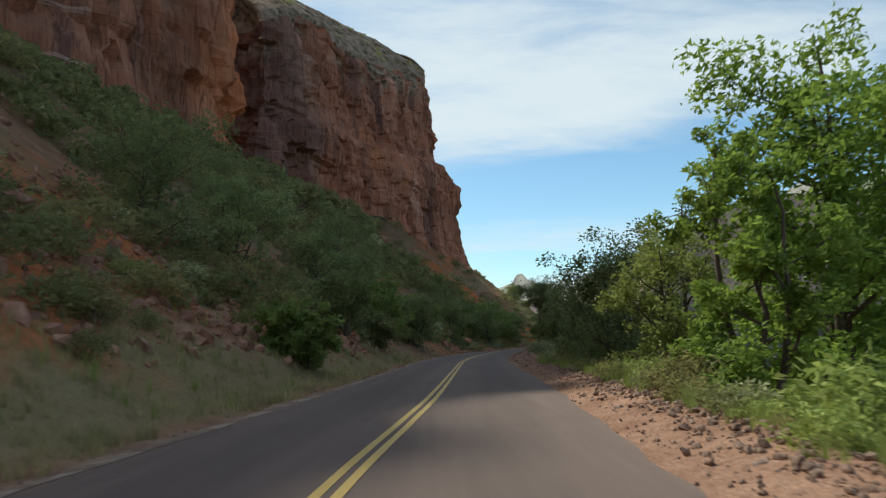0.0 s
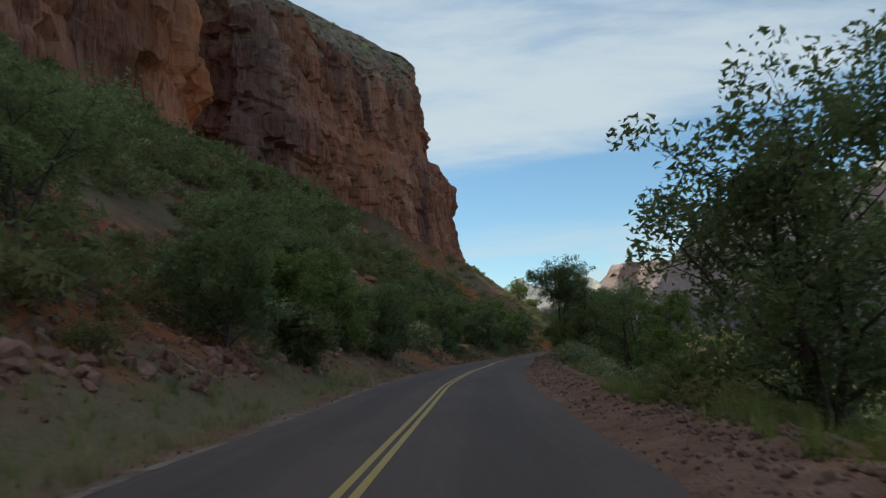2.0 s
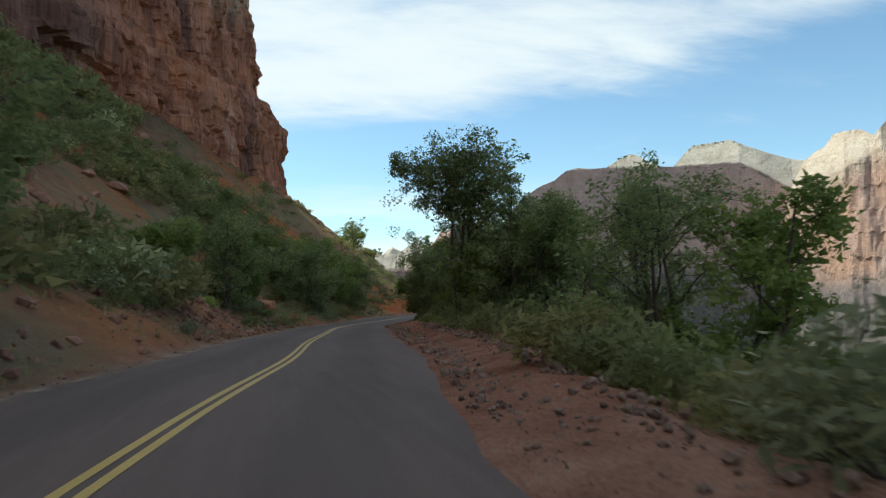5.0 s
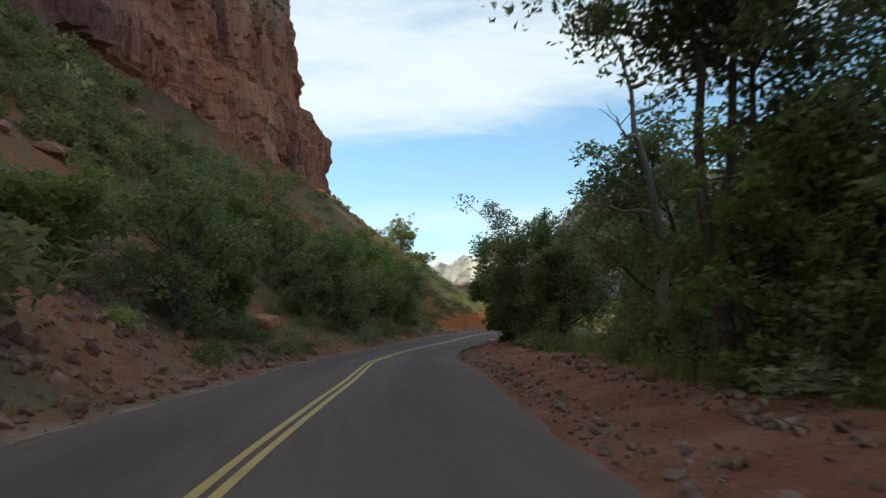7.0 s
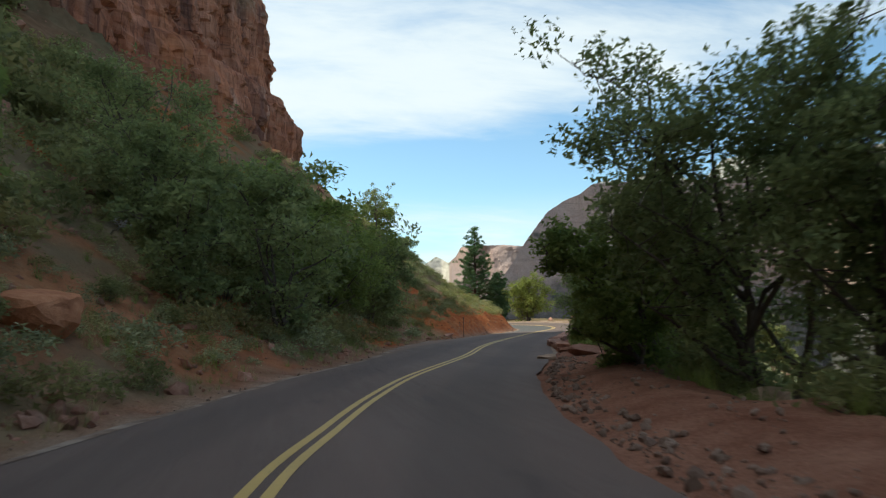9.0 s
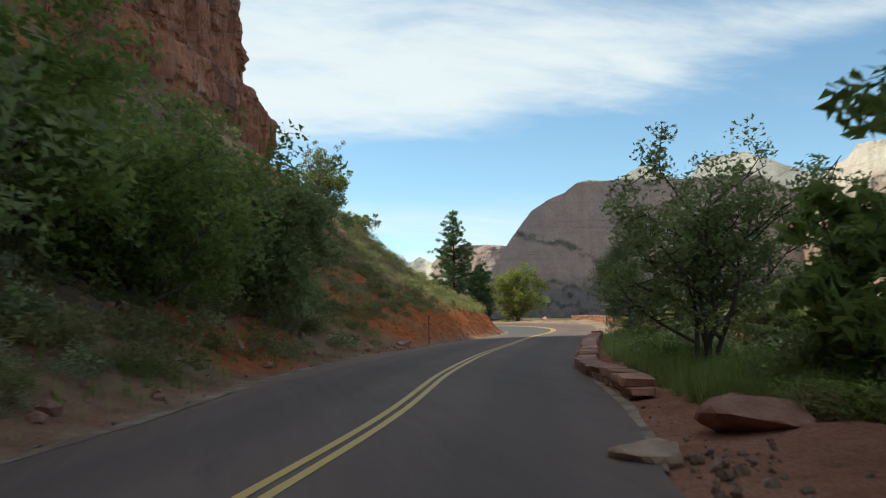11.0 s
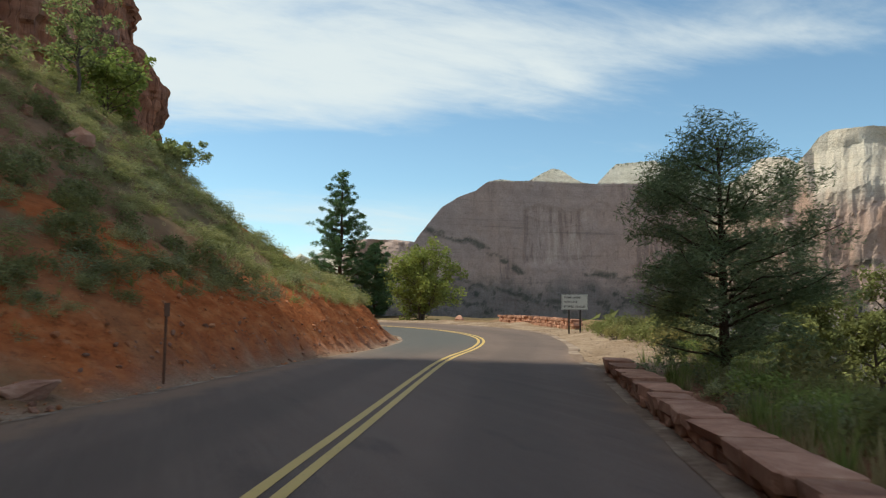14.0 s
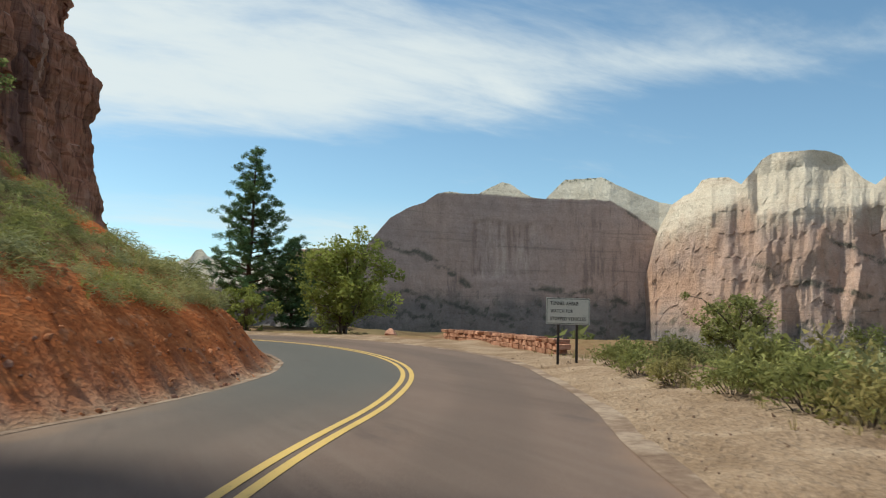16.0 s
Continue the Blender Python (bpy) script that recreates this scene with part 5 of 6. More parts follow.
# ---- scattered scrub ----
def clump_arrays(radius, height, seed, count, size, lumps=9, long=1.7, flat=0.75):
    rng = np.random.RandomState(seed)
    c = rng.normal(size=(lumps, 3))
    c /= np.linalg.norm(c, axis=1, keepdims=True)
    c *= [radius * 0.60, radius * 0.60, height * 0.40]
    c[:, 2] = np.abs(c[:, 2]) + height * 0.22
    return leaves(c, radius * 0.45 * (0.6 + 0.6 * rng.rand(lumps)), max(1, count // lumps), size, rng, flat, long)


def joined_scrub(name, label, spots, templates, mats, category="scrub"):
    """Many small plants in one mesh; spots are x, y, size, template and leaf number."""
    vs, fs, idx, k = [], [], [], 0
    z = ground_height(np.array([q[0] for q in spots]), np.array([q[1] for q in spots]))
    for (x, y, size, t, m), h in zip(spots, z):
        v, f = templates[t % len(templates)]
        a = (x * 7.3 + y * 3.1) % 6.283
        c, s = math.cos(a), math.sin(a)
        p = np.stack([v[:, 0] * c - v[:, 1] * s, v[:, 0] * s + v[:, 1] * c, v[:, 2] * (0.85 + 0.3 * ((x * 1.7) % 1))], 1) * size
        vs.append(p + [x, y, h - 0.06])
        fs.append(f + k)
        idx.append(np.full(len(f), m % len(mats)))
        k += len(v)
    me = mesh_of(name, np.concatenate(vs), np.concatenate(fs), mats, False, np.concatenate(idx))
    return tagged(new(name, me), label, category, kind="stuff")


def along(y_lo, y_hi, side_lo, side_hi, count, rng, power=1.0):
    """Random spots beside the road: by y of its line and by the distance past its edge (negative: uphill side)."""
    k = rng.randint(int(station(y_lo) / 0.5), int(station(y_hi) / 0.5), count)
    u = rng.rand(count) ** power
    d = abs(side_lo) + (abs(side_hi) - abs(side_lo)) * u
    n = np.where(side_lo < 0, -HALF_L[k] - d, HALF_R[k] + d) if side_lo < 0 or side_hi < 0 else HALF_R[k] + d
    p = LINE[k] + SIDE[k] * n[:, None] + np.stack([-SIDE[k][:, 1], SIDE[k][:, 0]], 1) * (rng.rand(count)[:, None] - 0.5)
    return p[:, 0], p[:, 1], d


SHRUB_LEAVES = [M_SCRUB, M_THICKET, M_SAGE, M_THICKET]
low_poly = [clump_arrays(1.0, 1.1, 100 + q, 130, 0.15, 14) for q in range(6)]
mid_poly = [clump_arrays(1.0, 1.1, 100 + q, 300, 0.095, 18) for q in range(6)]
full_poly = [clump_arrays(1.0, 1.1, 100 + q, 360, 0.080, 20) for q in range(6)]
rng = np.random.RandomState(77)
spots = []


def scatter(y_lo, y_hi, lo, hi, count, sizes, leaf_odds, power=1.0, patchy=-0.1):
    x, y, d = along(y_lo, y_hi, lo, hi, count, rng, power)
    keep = fbm(x / 9.0 + 40, y / 9.0, 3) > patchy
    for a, b in zip(x[keep], y[keep]):
        spots.append((float(a), float(b), sizes[0] + (sizes[1] - sizes[0]) * rng.rand() ** 1.5, int(rng.randint(6)), int(rng.choice(4, p=leaf_odds))))


scatter(8, 62, -5.0, -60, 620, (0.7, 2.5), (0.34, 0.28, 0.13, 0.25), 1.2, 0.0)
scatter(60, 88, -3.0, -60, 460, (0.7, 2.5), (0.25, 0.32, 0.08, 0.35), 1.3, -0.05)
scatter(86, 104, -6.5, -60, 300, (0.6, 2.1), (0.30, 0.33, 0.12, 0.25), 1.2, 0.0)
scatter(102, 122, -6.0, -60, 340, (0.6, 2.1), (0.30, 0.30, 0.15, 0.25), 1.2, -0.05)
scatter(119, 139, -6.0, -60, 430, (0.7, 2.4), (0.15, 0.35, 0.05, 0.45), 1.3, -0.4)
scatter(138, 164, -12, -60, 160, (0.5, 1.4), (0.35, 0.25, 0.30, 0.10), 1.2, -0.1)
scatter(8, 100, -20, -62, 330, (1.5, 3.0), (0.25, 0.33, 0.02, 0.40), 1.0, -0.25)
scatter(58, 122, -15, -62, 430, (1.3, 2.8), (0.30, 0.68, 0.02, 0.0), 1.0, -0.5)
# the wood at the foot of the cliff
for q in range(1000):
    y = 120 + 390 * rng.rand()
    x = np.interp(y, [140, 205, 260, 390, 505], [-64, -48, -36, 0, 24]) + 3 + 44 * rng.rand() ** 1.2
    if x < 26:
        spots.append((x, y, 1.6 + 2.6 * rng.rand(), int(rng.randint(6)), int(rng.choice(4, p=(0.2, 0.35, 0.05, 0.4)))))
spot_d = nearest(np.array([q[0] for q in spots]), np.array([q[1] for q in spots]))[1]
joined_scrub("hillside_scrub", "dense olive and dark green scrub oak covering the hillside", [q for q, d in zip(spots, spot_d) if d > -17], full_poly, SHRUB_LEAVES)
joined_scrub("middle_scrub", "olive and dark green scrub oak on the middle of the hillside", [q for q, d in zip(spots, spot_d) if -34 < d <= -17], mid_poly, SHRUB_LEAVES)
joined_scrub("upper_scrub", "dark scrub oak thickets high on the hillside", [q for q, d in zip(spots, spot_d) if d <= -34], low_poly, SHRUB_LEAVES)

# bushes on the cliffs' stepped tops
vs, fs, idx, k = [], [], [], 0
for top in CLIFF_TOPS:
    for q in range(200):
        c = top[rng.randint(top.shape[0]), int(12 * rng.rand() ** 1.4)]
        v, f = low_poly[rng.randint(6)]
        vs.append(v * (0.7 + 1.7 * rng.rand() ** 2) + c - [0, 0, 0.2])
        fs.append(f + k)
        idx.append(np.full(len(f), rng.randint(2)))
        k += len(v)
tagged(new("cliff_top_scrub", mesh_of("cliff_top_scrub", np.concatenate(vs), np.concatenate(fs), [M_DARK, M_OLIVE], False, np.concatenate(idx))), "green bushes dotted along the cliff tops", "scrub", kind="stuff")

# scrub on the slope that falls away from the road
spots = []
scatter(2, 60, 5.5, 40, 220, (0.6, 1.5), (0.30, 0.35, 0.15, 0.20), 1.3, -0.35)
scatter(60, 120, 6.5, 45, 280, (0.6, 1.7), (0.25, 0.40, 0.10, 0.25), 1.3, -0.35)
scatter(118, 146, 6.0, 45, 190, (0.5, 1.2), (0.30, 0.35, 0.25, 0.10), 1.3, -0.3)
scatter(146, 166, 8.0, 60, 140, (0.6, 1.4), (0.30, 0.35, 0.30, 0.05), 1.2, -0.2)
for q in range(900):
    a, r = radians(-20 + 130 * rng.rand()), 60 + 900 * rng.rand() ** 1.6
    x, y = 26 + r * math.sin(a), 140 + r * math.cos(a)
    if x > 55 or y > 230:
        spots.append((x, y, 1.5 + 2.5 * rng.rand() + r / 260, int(rng.randint(6)), int(rng.choice(4, p=(0.35, 0.35, 0.15, 0.15)))))
tiny = [clump_arrays(1.0, 1.0, 140 + q, 64, 0.26) for q in range(5)]
near = [q for q in spots if math.hypot(q[0] - 20, q[1] - 100) < 95]
far = [q for q in spots if math.hypot(q[0] - 20, q[1] - 100) >= 95]
joined_scrub("valley_scrub", "green scrub on the slope falling away below the road", near, low_poly, SHRUB_LEAVES)
joined_scrub("valley_woods", "distant dark scrub dotted over the valley sides", far, tiny, SHRUB_LEAVES)

# low sage and bunch grass on the ridge over the cut
spots = []
x, y, d = along(139, 166, -1.7, -14, 760, rng, 1.1)
for a, b, c in zip(x, y, d):
    spots.append((float(a), float(b), 0.30 + 0.45 * rng.rand() ** 1.6, int(rng.randint(6)), int(rng.choice(3, p=(0.25, 0.60, 0.15)))))
x, y, d = along(100, 139, -1.2, -9, 260, rng, 1.0)
for a, b, c in zip(x, y, d):
    spots.append((float(a), float(b), 0.28 + 0.4 * rng.rand() ** 1.6, int(rng.randint(6)), int(rng.choice(3, p=(0.35, 0.25, 0.40)))))
low_sage = [clump_arrays(1.0, 0.85, 160 + q, 330, 0.13, 16, 7.0, 0.9) for q in range(6)]
joined_scrub("sagebrush_cover", "low grey-green sage and bunch grass on red soil", spots, low_sage, [M_OLIVE, M_BUNCH, M_SAGE])

# bushes near the road, each a plant of its own
NEAR_BUSH = [shrub_mesh(1.0, 1.0, 200 + q, lf, 900, 0.068, 2.2, 18) for q, lf in enumerate((M_SAGE, M_OLIVE, M_THICKET, M_GRASS, M_SCRUB, M_SAGE))]
BUSH_LABEL = ["grey-green sagebrush on dry ground", "olive green bush beside the road", "dark green scrub oak bush", "bright green feathery bush", "olive green rabbitbrush clump", "pale grey-green sagebrush on red soil"]


def bush(x, y, size, kind, tall=1.0):
    ob = tagged(new("shrub"), BUSH_LABEL[kind], "shrub", "roadside bushes")
    child("foliage", NEAR_BUSH[kind][0], ob)
    child("stem", NEAR_BUSH[kind][1], ob, "thin brown branching stem")
    ob.matrix_basis = pose(x, y, on_ground(x, y, 0.08), 0, 0, (x * 71 + y * 37) % 360) @ Matrix.Diagonal((size, size, size * tall, 1))


DOWNHILL = [(4, 30, 1.9, 5.5, 20, (0.5, 1.1), (3, 3, 1, 4)), (28, 66, 2.0, 6.0, 36, (0.6, 1.35), (0, 4, 4, 5, 1)), (62, 90, 3.2, 6.0, 20, (0.4, 0.9), (1, 2, 4)), (88, 118, 2.8, 5.5, 26, (0.5, 1.1), (1, 2, 2)), (108, 122, 2.6, 5.5, 16, (0.6, 1.1), (2, 2, 1)), (119, 143, 1.2, 4.0, 44, (0.45, 0.85), (3, 1, 3, 4, 3)), (118, 134, 1.25, 3.0, 24, (0.35, 0.65), (3, 1, 3, 4)), (146, 160, 3.6, 8.0, 18, (0.45, 1.0), (1, 4, 2, 0))]
UPHILL = [(12, 58, -3.0, -9, 26, (0.4, 1.2), (1, 2, 4, 0, 4)), (56, 86, -1.8, -7, 20, (0.5, 1.2), (1, 2, 2, 4)), (84, 104, -1.4, -9, 10, (0.4, 0.9), (0, 1, 3)), (102, 138, -1.6, -7, 16, (0.4, 1.0), (0, 5, 1, 2)), (138, 160, -2.2, -7, 14, (0.35, 0.6), (1, 5, 0))]
for y_lo, y_hi, lo, hi, count, sz, kinds in DOWNHILL + UPHILL:
    x, y, d = along(y_lo, y_hi, lo, hi, count, rng, 1.0)
    for a, b in zip(x, y):
        bush(float(a), float(b), sz[0] + (sz[1] - sz[0]) * rng.rand(), kinds[rng.randint(len(kinds))], 0.8 + 0.4 * rng.rand())
# single bushes: on the first verge, by the oaks, round the sandy pull-out and below it
FIRST = [(3.5, 7.2, 0.5, 3, 1.1), (4.3, 7.2, 0.75, 3, 1.1), (4, 8.2, 0.7, 3, 1.1), (5.2, 8.6, 0.9, 3, 1.1), (4.6, 9.4, 0.8, 3, 1.2), (3.8, 9.6, 0.45, 3, 1), (4.9, 10.6, 0.8, 3, 1), (3.7, 11.2, 0.4, 1, 1), (6.2, 11.4, 0.9, 3, 1.2), (4.1, 12.6, 0.5, 4, 1), (5.3, 13.6, 0.6, 1, 1), (5.2, 14.9, 0.7, 3, 1), (4.4, 16.2, 0.75, 3, 1), (5.6, 16.8, 0.9, 3, 1.2), (4.7, 17.4, 0.85, 3, 1.1), (5.8, 18.4, 0.95, 1, 1.2), (4.6, 18.7, 0.7, 1, 1), (4.9, 19.9, 0.85, 3, 1.1)]
MIDDLE = [(6, 20.6, 0.95, 3, 1.2), (5, 21.3, 0.8, 3, 1), (6.2, 22.6, 0.9, 3, 1.1), (5.1, 22.9, 0.75, 1, 1), (5.4, 24.6, 0.7, 4, 1), (5.9, 26.8, 0.7, 4, 1), (11.2, 80.2, 1.3, 2, 1.2), (12.3, 79.2, 1.5, 2, 1.3), (13, 77.6, 1.4, 1, 1.2)]
PULL_OUT = [(34.6, 157.6, 0.6, 1, 1.1), (33.8, 155.8, 0.62, 1, 1.1), (33, 153.8, 0.6, 4, 1.1), (32.4, 151.8, 0.62, 1, 1.1), (32.1, 150.2, 0.75, 1, 1.25), (31.8, 149.2, 0.7, 4, 1.3), (33, 151, 0.8, 1, 1.3), (31.3, 147.8, 0.5, 3, 1.2), (33.8, 152.6, 0.85, 2, 1.2), (35, 156.2, 0.7, 2, 1.2), (35.9, 158.8, 0.75, 1, 1), (36.5, 157.8, 0.75, 4, 1.1), (36.4, 156.6, 0.7, 2, 1.1), (37.4, 156, 0.8, 1, 1.2), (33.9, 152.7, 0.85, 1, 1.4), (34.9, 152.4, 0.95, 4, 1.5), (34.3, 151.2, 0.9, 5, 1.4), (35.6, 150.8, 1, 1, 1.5), (33.2, 149.9, 0.5, 3, 1.2)]
BELOW = [(32.4, 148.6, 0.5, 4, 1.2)]
BY_WALL = [(26.0, 139.7, 0.45, 0, 1.0), (26.9, 141.0, 0.5, 5, 1.0), (25.3, 138.5, 0.4, 5, 1.0), (24.7, 137.0, 0.45, 0, 1.1), (26.3, 138.6, 0.5, 4, 1.1), (25.5, 137.0, 0.5, 0, 1.0)]
ON_CUT = [(17.6, 147.7, 0.55, 2, 0.9), (18.6, 149.4, 0.5, 2, 0.9), (16.6, 145.6, 0.6, 2, 0.8), (19.4, 150.6, 0.45, 2, 0.9), (17.2, 149.6, 0.55, 2, 0.8), (20.3, 152.4, 0.4, 2, 0.9), (15.4, 144.4, 0.6, 2, 0.8), (18.2, 151.8, 0.5, 2, 0.8), (16.0, 150.6, 0.5, 2, 0.8)]
for a, b, size, kind, tall in BY_WALL + ON_CUT + FIRST + MIDDLE + PULL_OUT + BELOW:
    bush(a, b, size, kind, tall)

# a denser undergrowth behind the first bushes
spots = []
scatter(34, 66, 2.2, 5.5, 170, (0.45, 0.85), (0.55, 0.05, 0.40, 0.0), 1.0, -0.8)
scatter(8, 36, 1.5, 3.5, 60, (0.3, 0.7), (0.5, 0.3, 0.2, 0.0), 1.0, -0.8)
scatter(28, 68, 3.2, 11, 170, (0.6, 1.3), (0.45, 0.15, 0.40, 0.0), 1.0, -0.6)
scatter(108, 122, 3.0, 8, 60, (0.6, 1.2), (0.2, 0.7, 0.1, 0.0), 1.0, -0.6)
scatter(119, 145, 2.6, 9, 130, (0.5, 1.0), (0.6, 0.1, 0.3, 0.0), 1.0, -0.6)
scatter(97, 120, -1.2, -9, 150, (0.3, 0.85), (0.35, 0.15, 0.5, 0.0), 1.1, -0.5)
scatter(117, 141, -1.4, -9, 170, (0.35, 0.95), (0.35, 0.4, 0.25, 0.0), 1.1, -0.5)
scatter(124, 152, -2.4, -11, 70, (0.5, 0.95), (0.1, 0.9, 0.0, 0.0), 1.0, -0.8)
scatter(14, 60, -4.5, -12, 120, (0.4, 1.1), (0.4, 0.4, 0.2, 0.0), 1.0, -0.4)
scatter(60, 83, 2.1, 5.0, 130, (0.5, 1.05), (0.15, 0.75, 0.1, 0.0), 1.0, -0.9)
joined_scrub("roadside_undergrowth", "tangled olive and sage undergrowth along the roadside", spots, full_poly, SHRUB_LEAVES)

# grass
def grass_cover(name, label, spots, mat, seed, height, blades=24):
    tm = []
    for q in range(5):
        r = np.random.RandomState(seed + q)
        a = r.rand(blades) * 6.283
        rad = 0.16 * r.rand(blades)
        base = np.stack([np.cos(a) * rad, np.sin(a) * rad, 0 * a], 1)
        h = 0.5 + 0.6 * r.rand(blades)
        out = 0.42 * r.rand(blades)
        tip = base + np.stack([np.cos(a) * out, np.sin(a) * out, h], 1)
        w = np.stack([-np.sin(a), np.cos(a), 0 * a], 1) * 0.013
        tm.append((np.stack([base - w, base + w, tip], 1).reshape(-1, 3), np.arange(blades * 3).reshape(-1, 3)))
    vs, fs, n = [], [], 0
    z = ground_height(np.array([q[0] for q in spots]), np.array([q[1] for q in spots]))
    for (x, y, s), g in zip(spots, z):
        v, f = tm[int(x * 31 + y * 17) % 5]
        a = (x * 9.7 + y * 5.1) % 6.283
        c, d = math.cos(a), math.sin(a)
        vs.append(np.stack([v[:, 0] * c - v[:, 1] * d, v[:, 0] * d + v[:, 1] * c, v[:, 2]], 1) * s * height + [x, y, g - 0.04])
        fs.append(f + n)
        n += len(v)
    return tagged(new(name, mesh_of(name, np.concatenate(vs), np.concatenate(fs), mat)), label, "grass", kind="stuff")


def tufts(y_lo, y_hi, lo, hi, count, power=1.0, big=0.8, gaps=0.0):
    x, y, d = along(y_lo, y_hi, lo, hi, count, rng, power)
    keep = fbm(x / 1.7 + 9, y / 1.7, 3) + 0.3 * rng.rand(len(x)) > gaps
    return [(float(a), float(b), 0.45 + big * rng.rand() ** 1.5) for a, b in zip(x[keep], y[keep])]


grass_cover("dry_grass", "straw-coloured dry grass along the roadside", tufts(2, 20, -0.4, -10, 3600, 1.2) + tufts(16, 62, -0.4, -5, 3000, 1.3) + tufts(60, 86, -0.4, -4, 500) + tufts(86, 104, -0.5, -4, 300, 1.3) + tufts(103, 140, -0.5, -7, 900, 1.2) + tufts(139, 165, -1.8, -12, 1000) + tufts(4, 60, 1.4, 4, 500) + tufts(120, 145, 2.0, 6, 300) + tufts(144, 166, 1.6, 7, 700) + tufts(146, 164, 2.6, 8, 1300, 1.0, 1.0) + tufts(119, 145, 0.8, 4.0, 1500, 1.0, 1.1, -0.35), M_STRAW, 300, 0.30)
grass_cover("green_grass", "fresh green grass clumps beside the road", tufts(2, 40, 1.2, 4, 1900) + tufts(80, 114, 2.1, 5, 1500, 1.0, 0.9) + tufts(58, 82, 2.7, 6, 1100, 1.0, 0.9) + tufts(119, 146, 0.75, 3.2, 1500, 1.0, 0.9) + tufts(28, 66, 1.8, 6, 500) + tufts(119, 148, 1.2, 5, 1000, 1.0, 1.0) + tufts(0, 62, -0.8, -6, 600) + tufts(102, 140, -0.8, -6, 500) + tufts(139, 165, -1.8, -9, 300) + tufts(119, 145, 0.8, 3.5, 1300, 1.0, 1.0), M_GRASS, 320, 0.42)


# ---- stones ----
def stone_arrays(seed, rough=0.28, sub=2):
    bm = bmesh.new()
    bmesh.ops.create_icosphere(bm, subdivisions=sub, radius=1.0)
    rs = np.random.RandomState(seed)
    cuts = rs.normal(size=(10, 3))
    cuts /= np.linalg.norm(cuts, axis=1, keepdims=True)
    depth = 0.42 + 0.34 * rs.rand(10)
    v = np.array([q.co[:] for q in bm.verts])
    f = np.array([[q.index for q in p.verts] for p in bm.faces])
    bm.free()
    for c, d in zip(cuts, depth):
        over = np.maximum(v @ c - d, 0)
        v = v - over[:, None] * c
    v = v * (1 + rough * 0.3 * rs.normal(size=(len(v), 1)) * 0.4)
    v *= [1.0, 0.75 + 0.3 * rs.rand(), 0.55 + 0.25 * rs.rand()]
    return v, f


STONES = [stone_arrays(400 + q, 0.28, 1) for q in range(8)]


def rubble(name, label, spots, mat):
    vs, fs, k = [], [], 0
    z = ground_height(np.array([q[0] for q in spots]), np.array([q[1] for q in spots]))
    rr = np.random.RandomState(9)
    for (x, y, s), g in zip(spots, z):
        v, f = STONES[rr.randint(8)]
        m = np.array(Euler((rr.rand() * 0.8, rr.rand() * 0.8, rr.rand() * 6.28)).to_matrix())
        vs.append(v @ m.T * s + [x, y, g + s * 0.18])
        fs.append(f + k)
        k += len(v)
    return tagged(new(name, mesh_of(name, np.concatenate(vs), np.concatenate(fs), mat)), label, "rubble", kind="stuff")


def stones_along(y_lo, y_hi, lo, hi, count, small, large, power=1.0):
    x, y, d = along(y_lo, y_hi, lo, hi, count, rng, power)
    return [(float(a), float(b), small + (large - small) * rng.rand() ** 4) for a, b in zip(x, y)]


rubble("verge_rubble", "loose red stones heaped along the road's verge", stones_along(3, 62, 0.3, 1.6, 2400, 0.018, 0.085) + stones_along(5, 34, 0.8, 1.7, 1700, 0.022, 0.10) + stones_along(60, 118, 0.3, 3.4, 1300, 0.014, 0.08) + stones_along(62, 117, 0.15, 0.8, 1800, 0.02, 0.11) + stones_along(143, 165, 0.3, 5.0, 1700, 0.008, 0.035) + stones_along(60, 92, 1.35, 2.0, 700, 0.02, 0.13)
       + stones_along(3, 120, 0.05, 0.5, 900, 0.012, 0.05) + stones_along(3, 140, -0.05, -0.6, 900, 0.012, 0.06), M_SCREE)
rubble("bank_rubble", "broken red rock strewn down the bank", stones_along(24, 58, -2.0, -9, 700, 0.05, 0.34) + stones_along(14, 60, -2.6, -13, 2200, 0.05, 0.40) + [(a, b, 0.12 + 0.25 * c) for a, b, c in stones_along(15, 60, -3, -12, 700, 0.0, 1.6)] + stones_along(84, 104, -0.5, -8, 1900, 0.04, 0.30) + stones_along(102, 140, -0.6, -9, 500, 0.04, 0.30)
       + stones_along(62, 86, -0.6, -8, 450, 0.04, 0.3) + stones_along(138, 164, -0.1, -1.2, 420, 0.02, 0.10) + stones_along(60, 160, -8, -40, 700, 0.1, 0.9) + stones_along(6, 62, -9, -40, 500, 0.1, 0.8), M_ROCK)

rubble("cut_rubble", "crumbled orange stone on the raw roadside cut", stones_along(139, 168, -0.15, -2.8, 800, 0.02, 0.10) + stones_along(139, 168, -0.05, -0.7, 600, 0.012, 0.06), M_ORANGE)


def boulder(x, y, size, seed, label, mat, tall=1.0, turn=0.0, sink=0.25):
    v, f = stone_arrays(seed, 0.2, 3)
    me = mesh_of("boulder", v * [size, size, size * tall], f, mat)
    ob = tagged(new("boulder", me), label, "boulder")
    ob.matrix_basis = pose(x, y, on_ground(x, y, 0) + size * tall * (0.5 - sink), 0, 0, turn)


boulder(16.5, 116.5, 0.62, 431, "large red boulder on the gravel verge", M_ROCK, 0.8, 20)
boulder(15.0, 115.6, 0.35, 432, "small pale red boulder on the verge", M_PALEROCK, 0.8, 70)
boulder(12.4, 98.6, 0.42, 433, "flat red stone on the verge", M_ROCK, 0.5, 30)
boulder(12.6, 92.2, 0.5, 434, "flat red slab at the edge of the drop", M_ROCK, 0.4, 80)
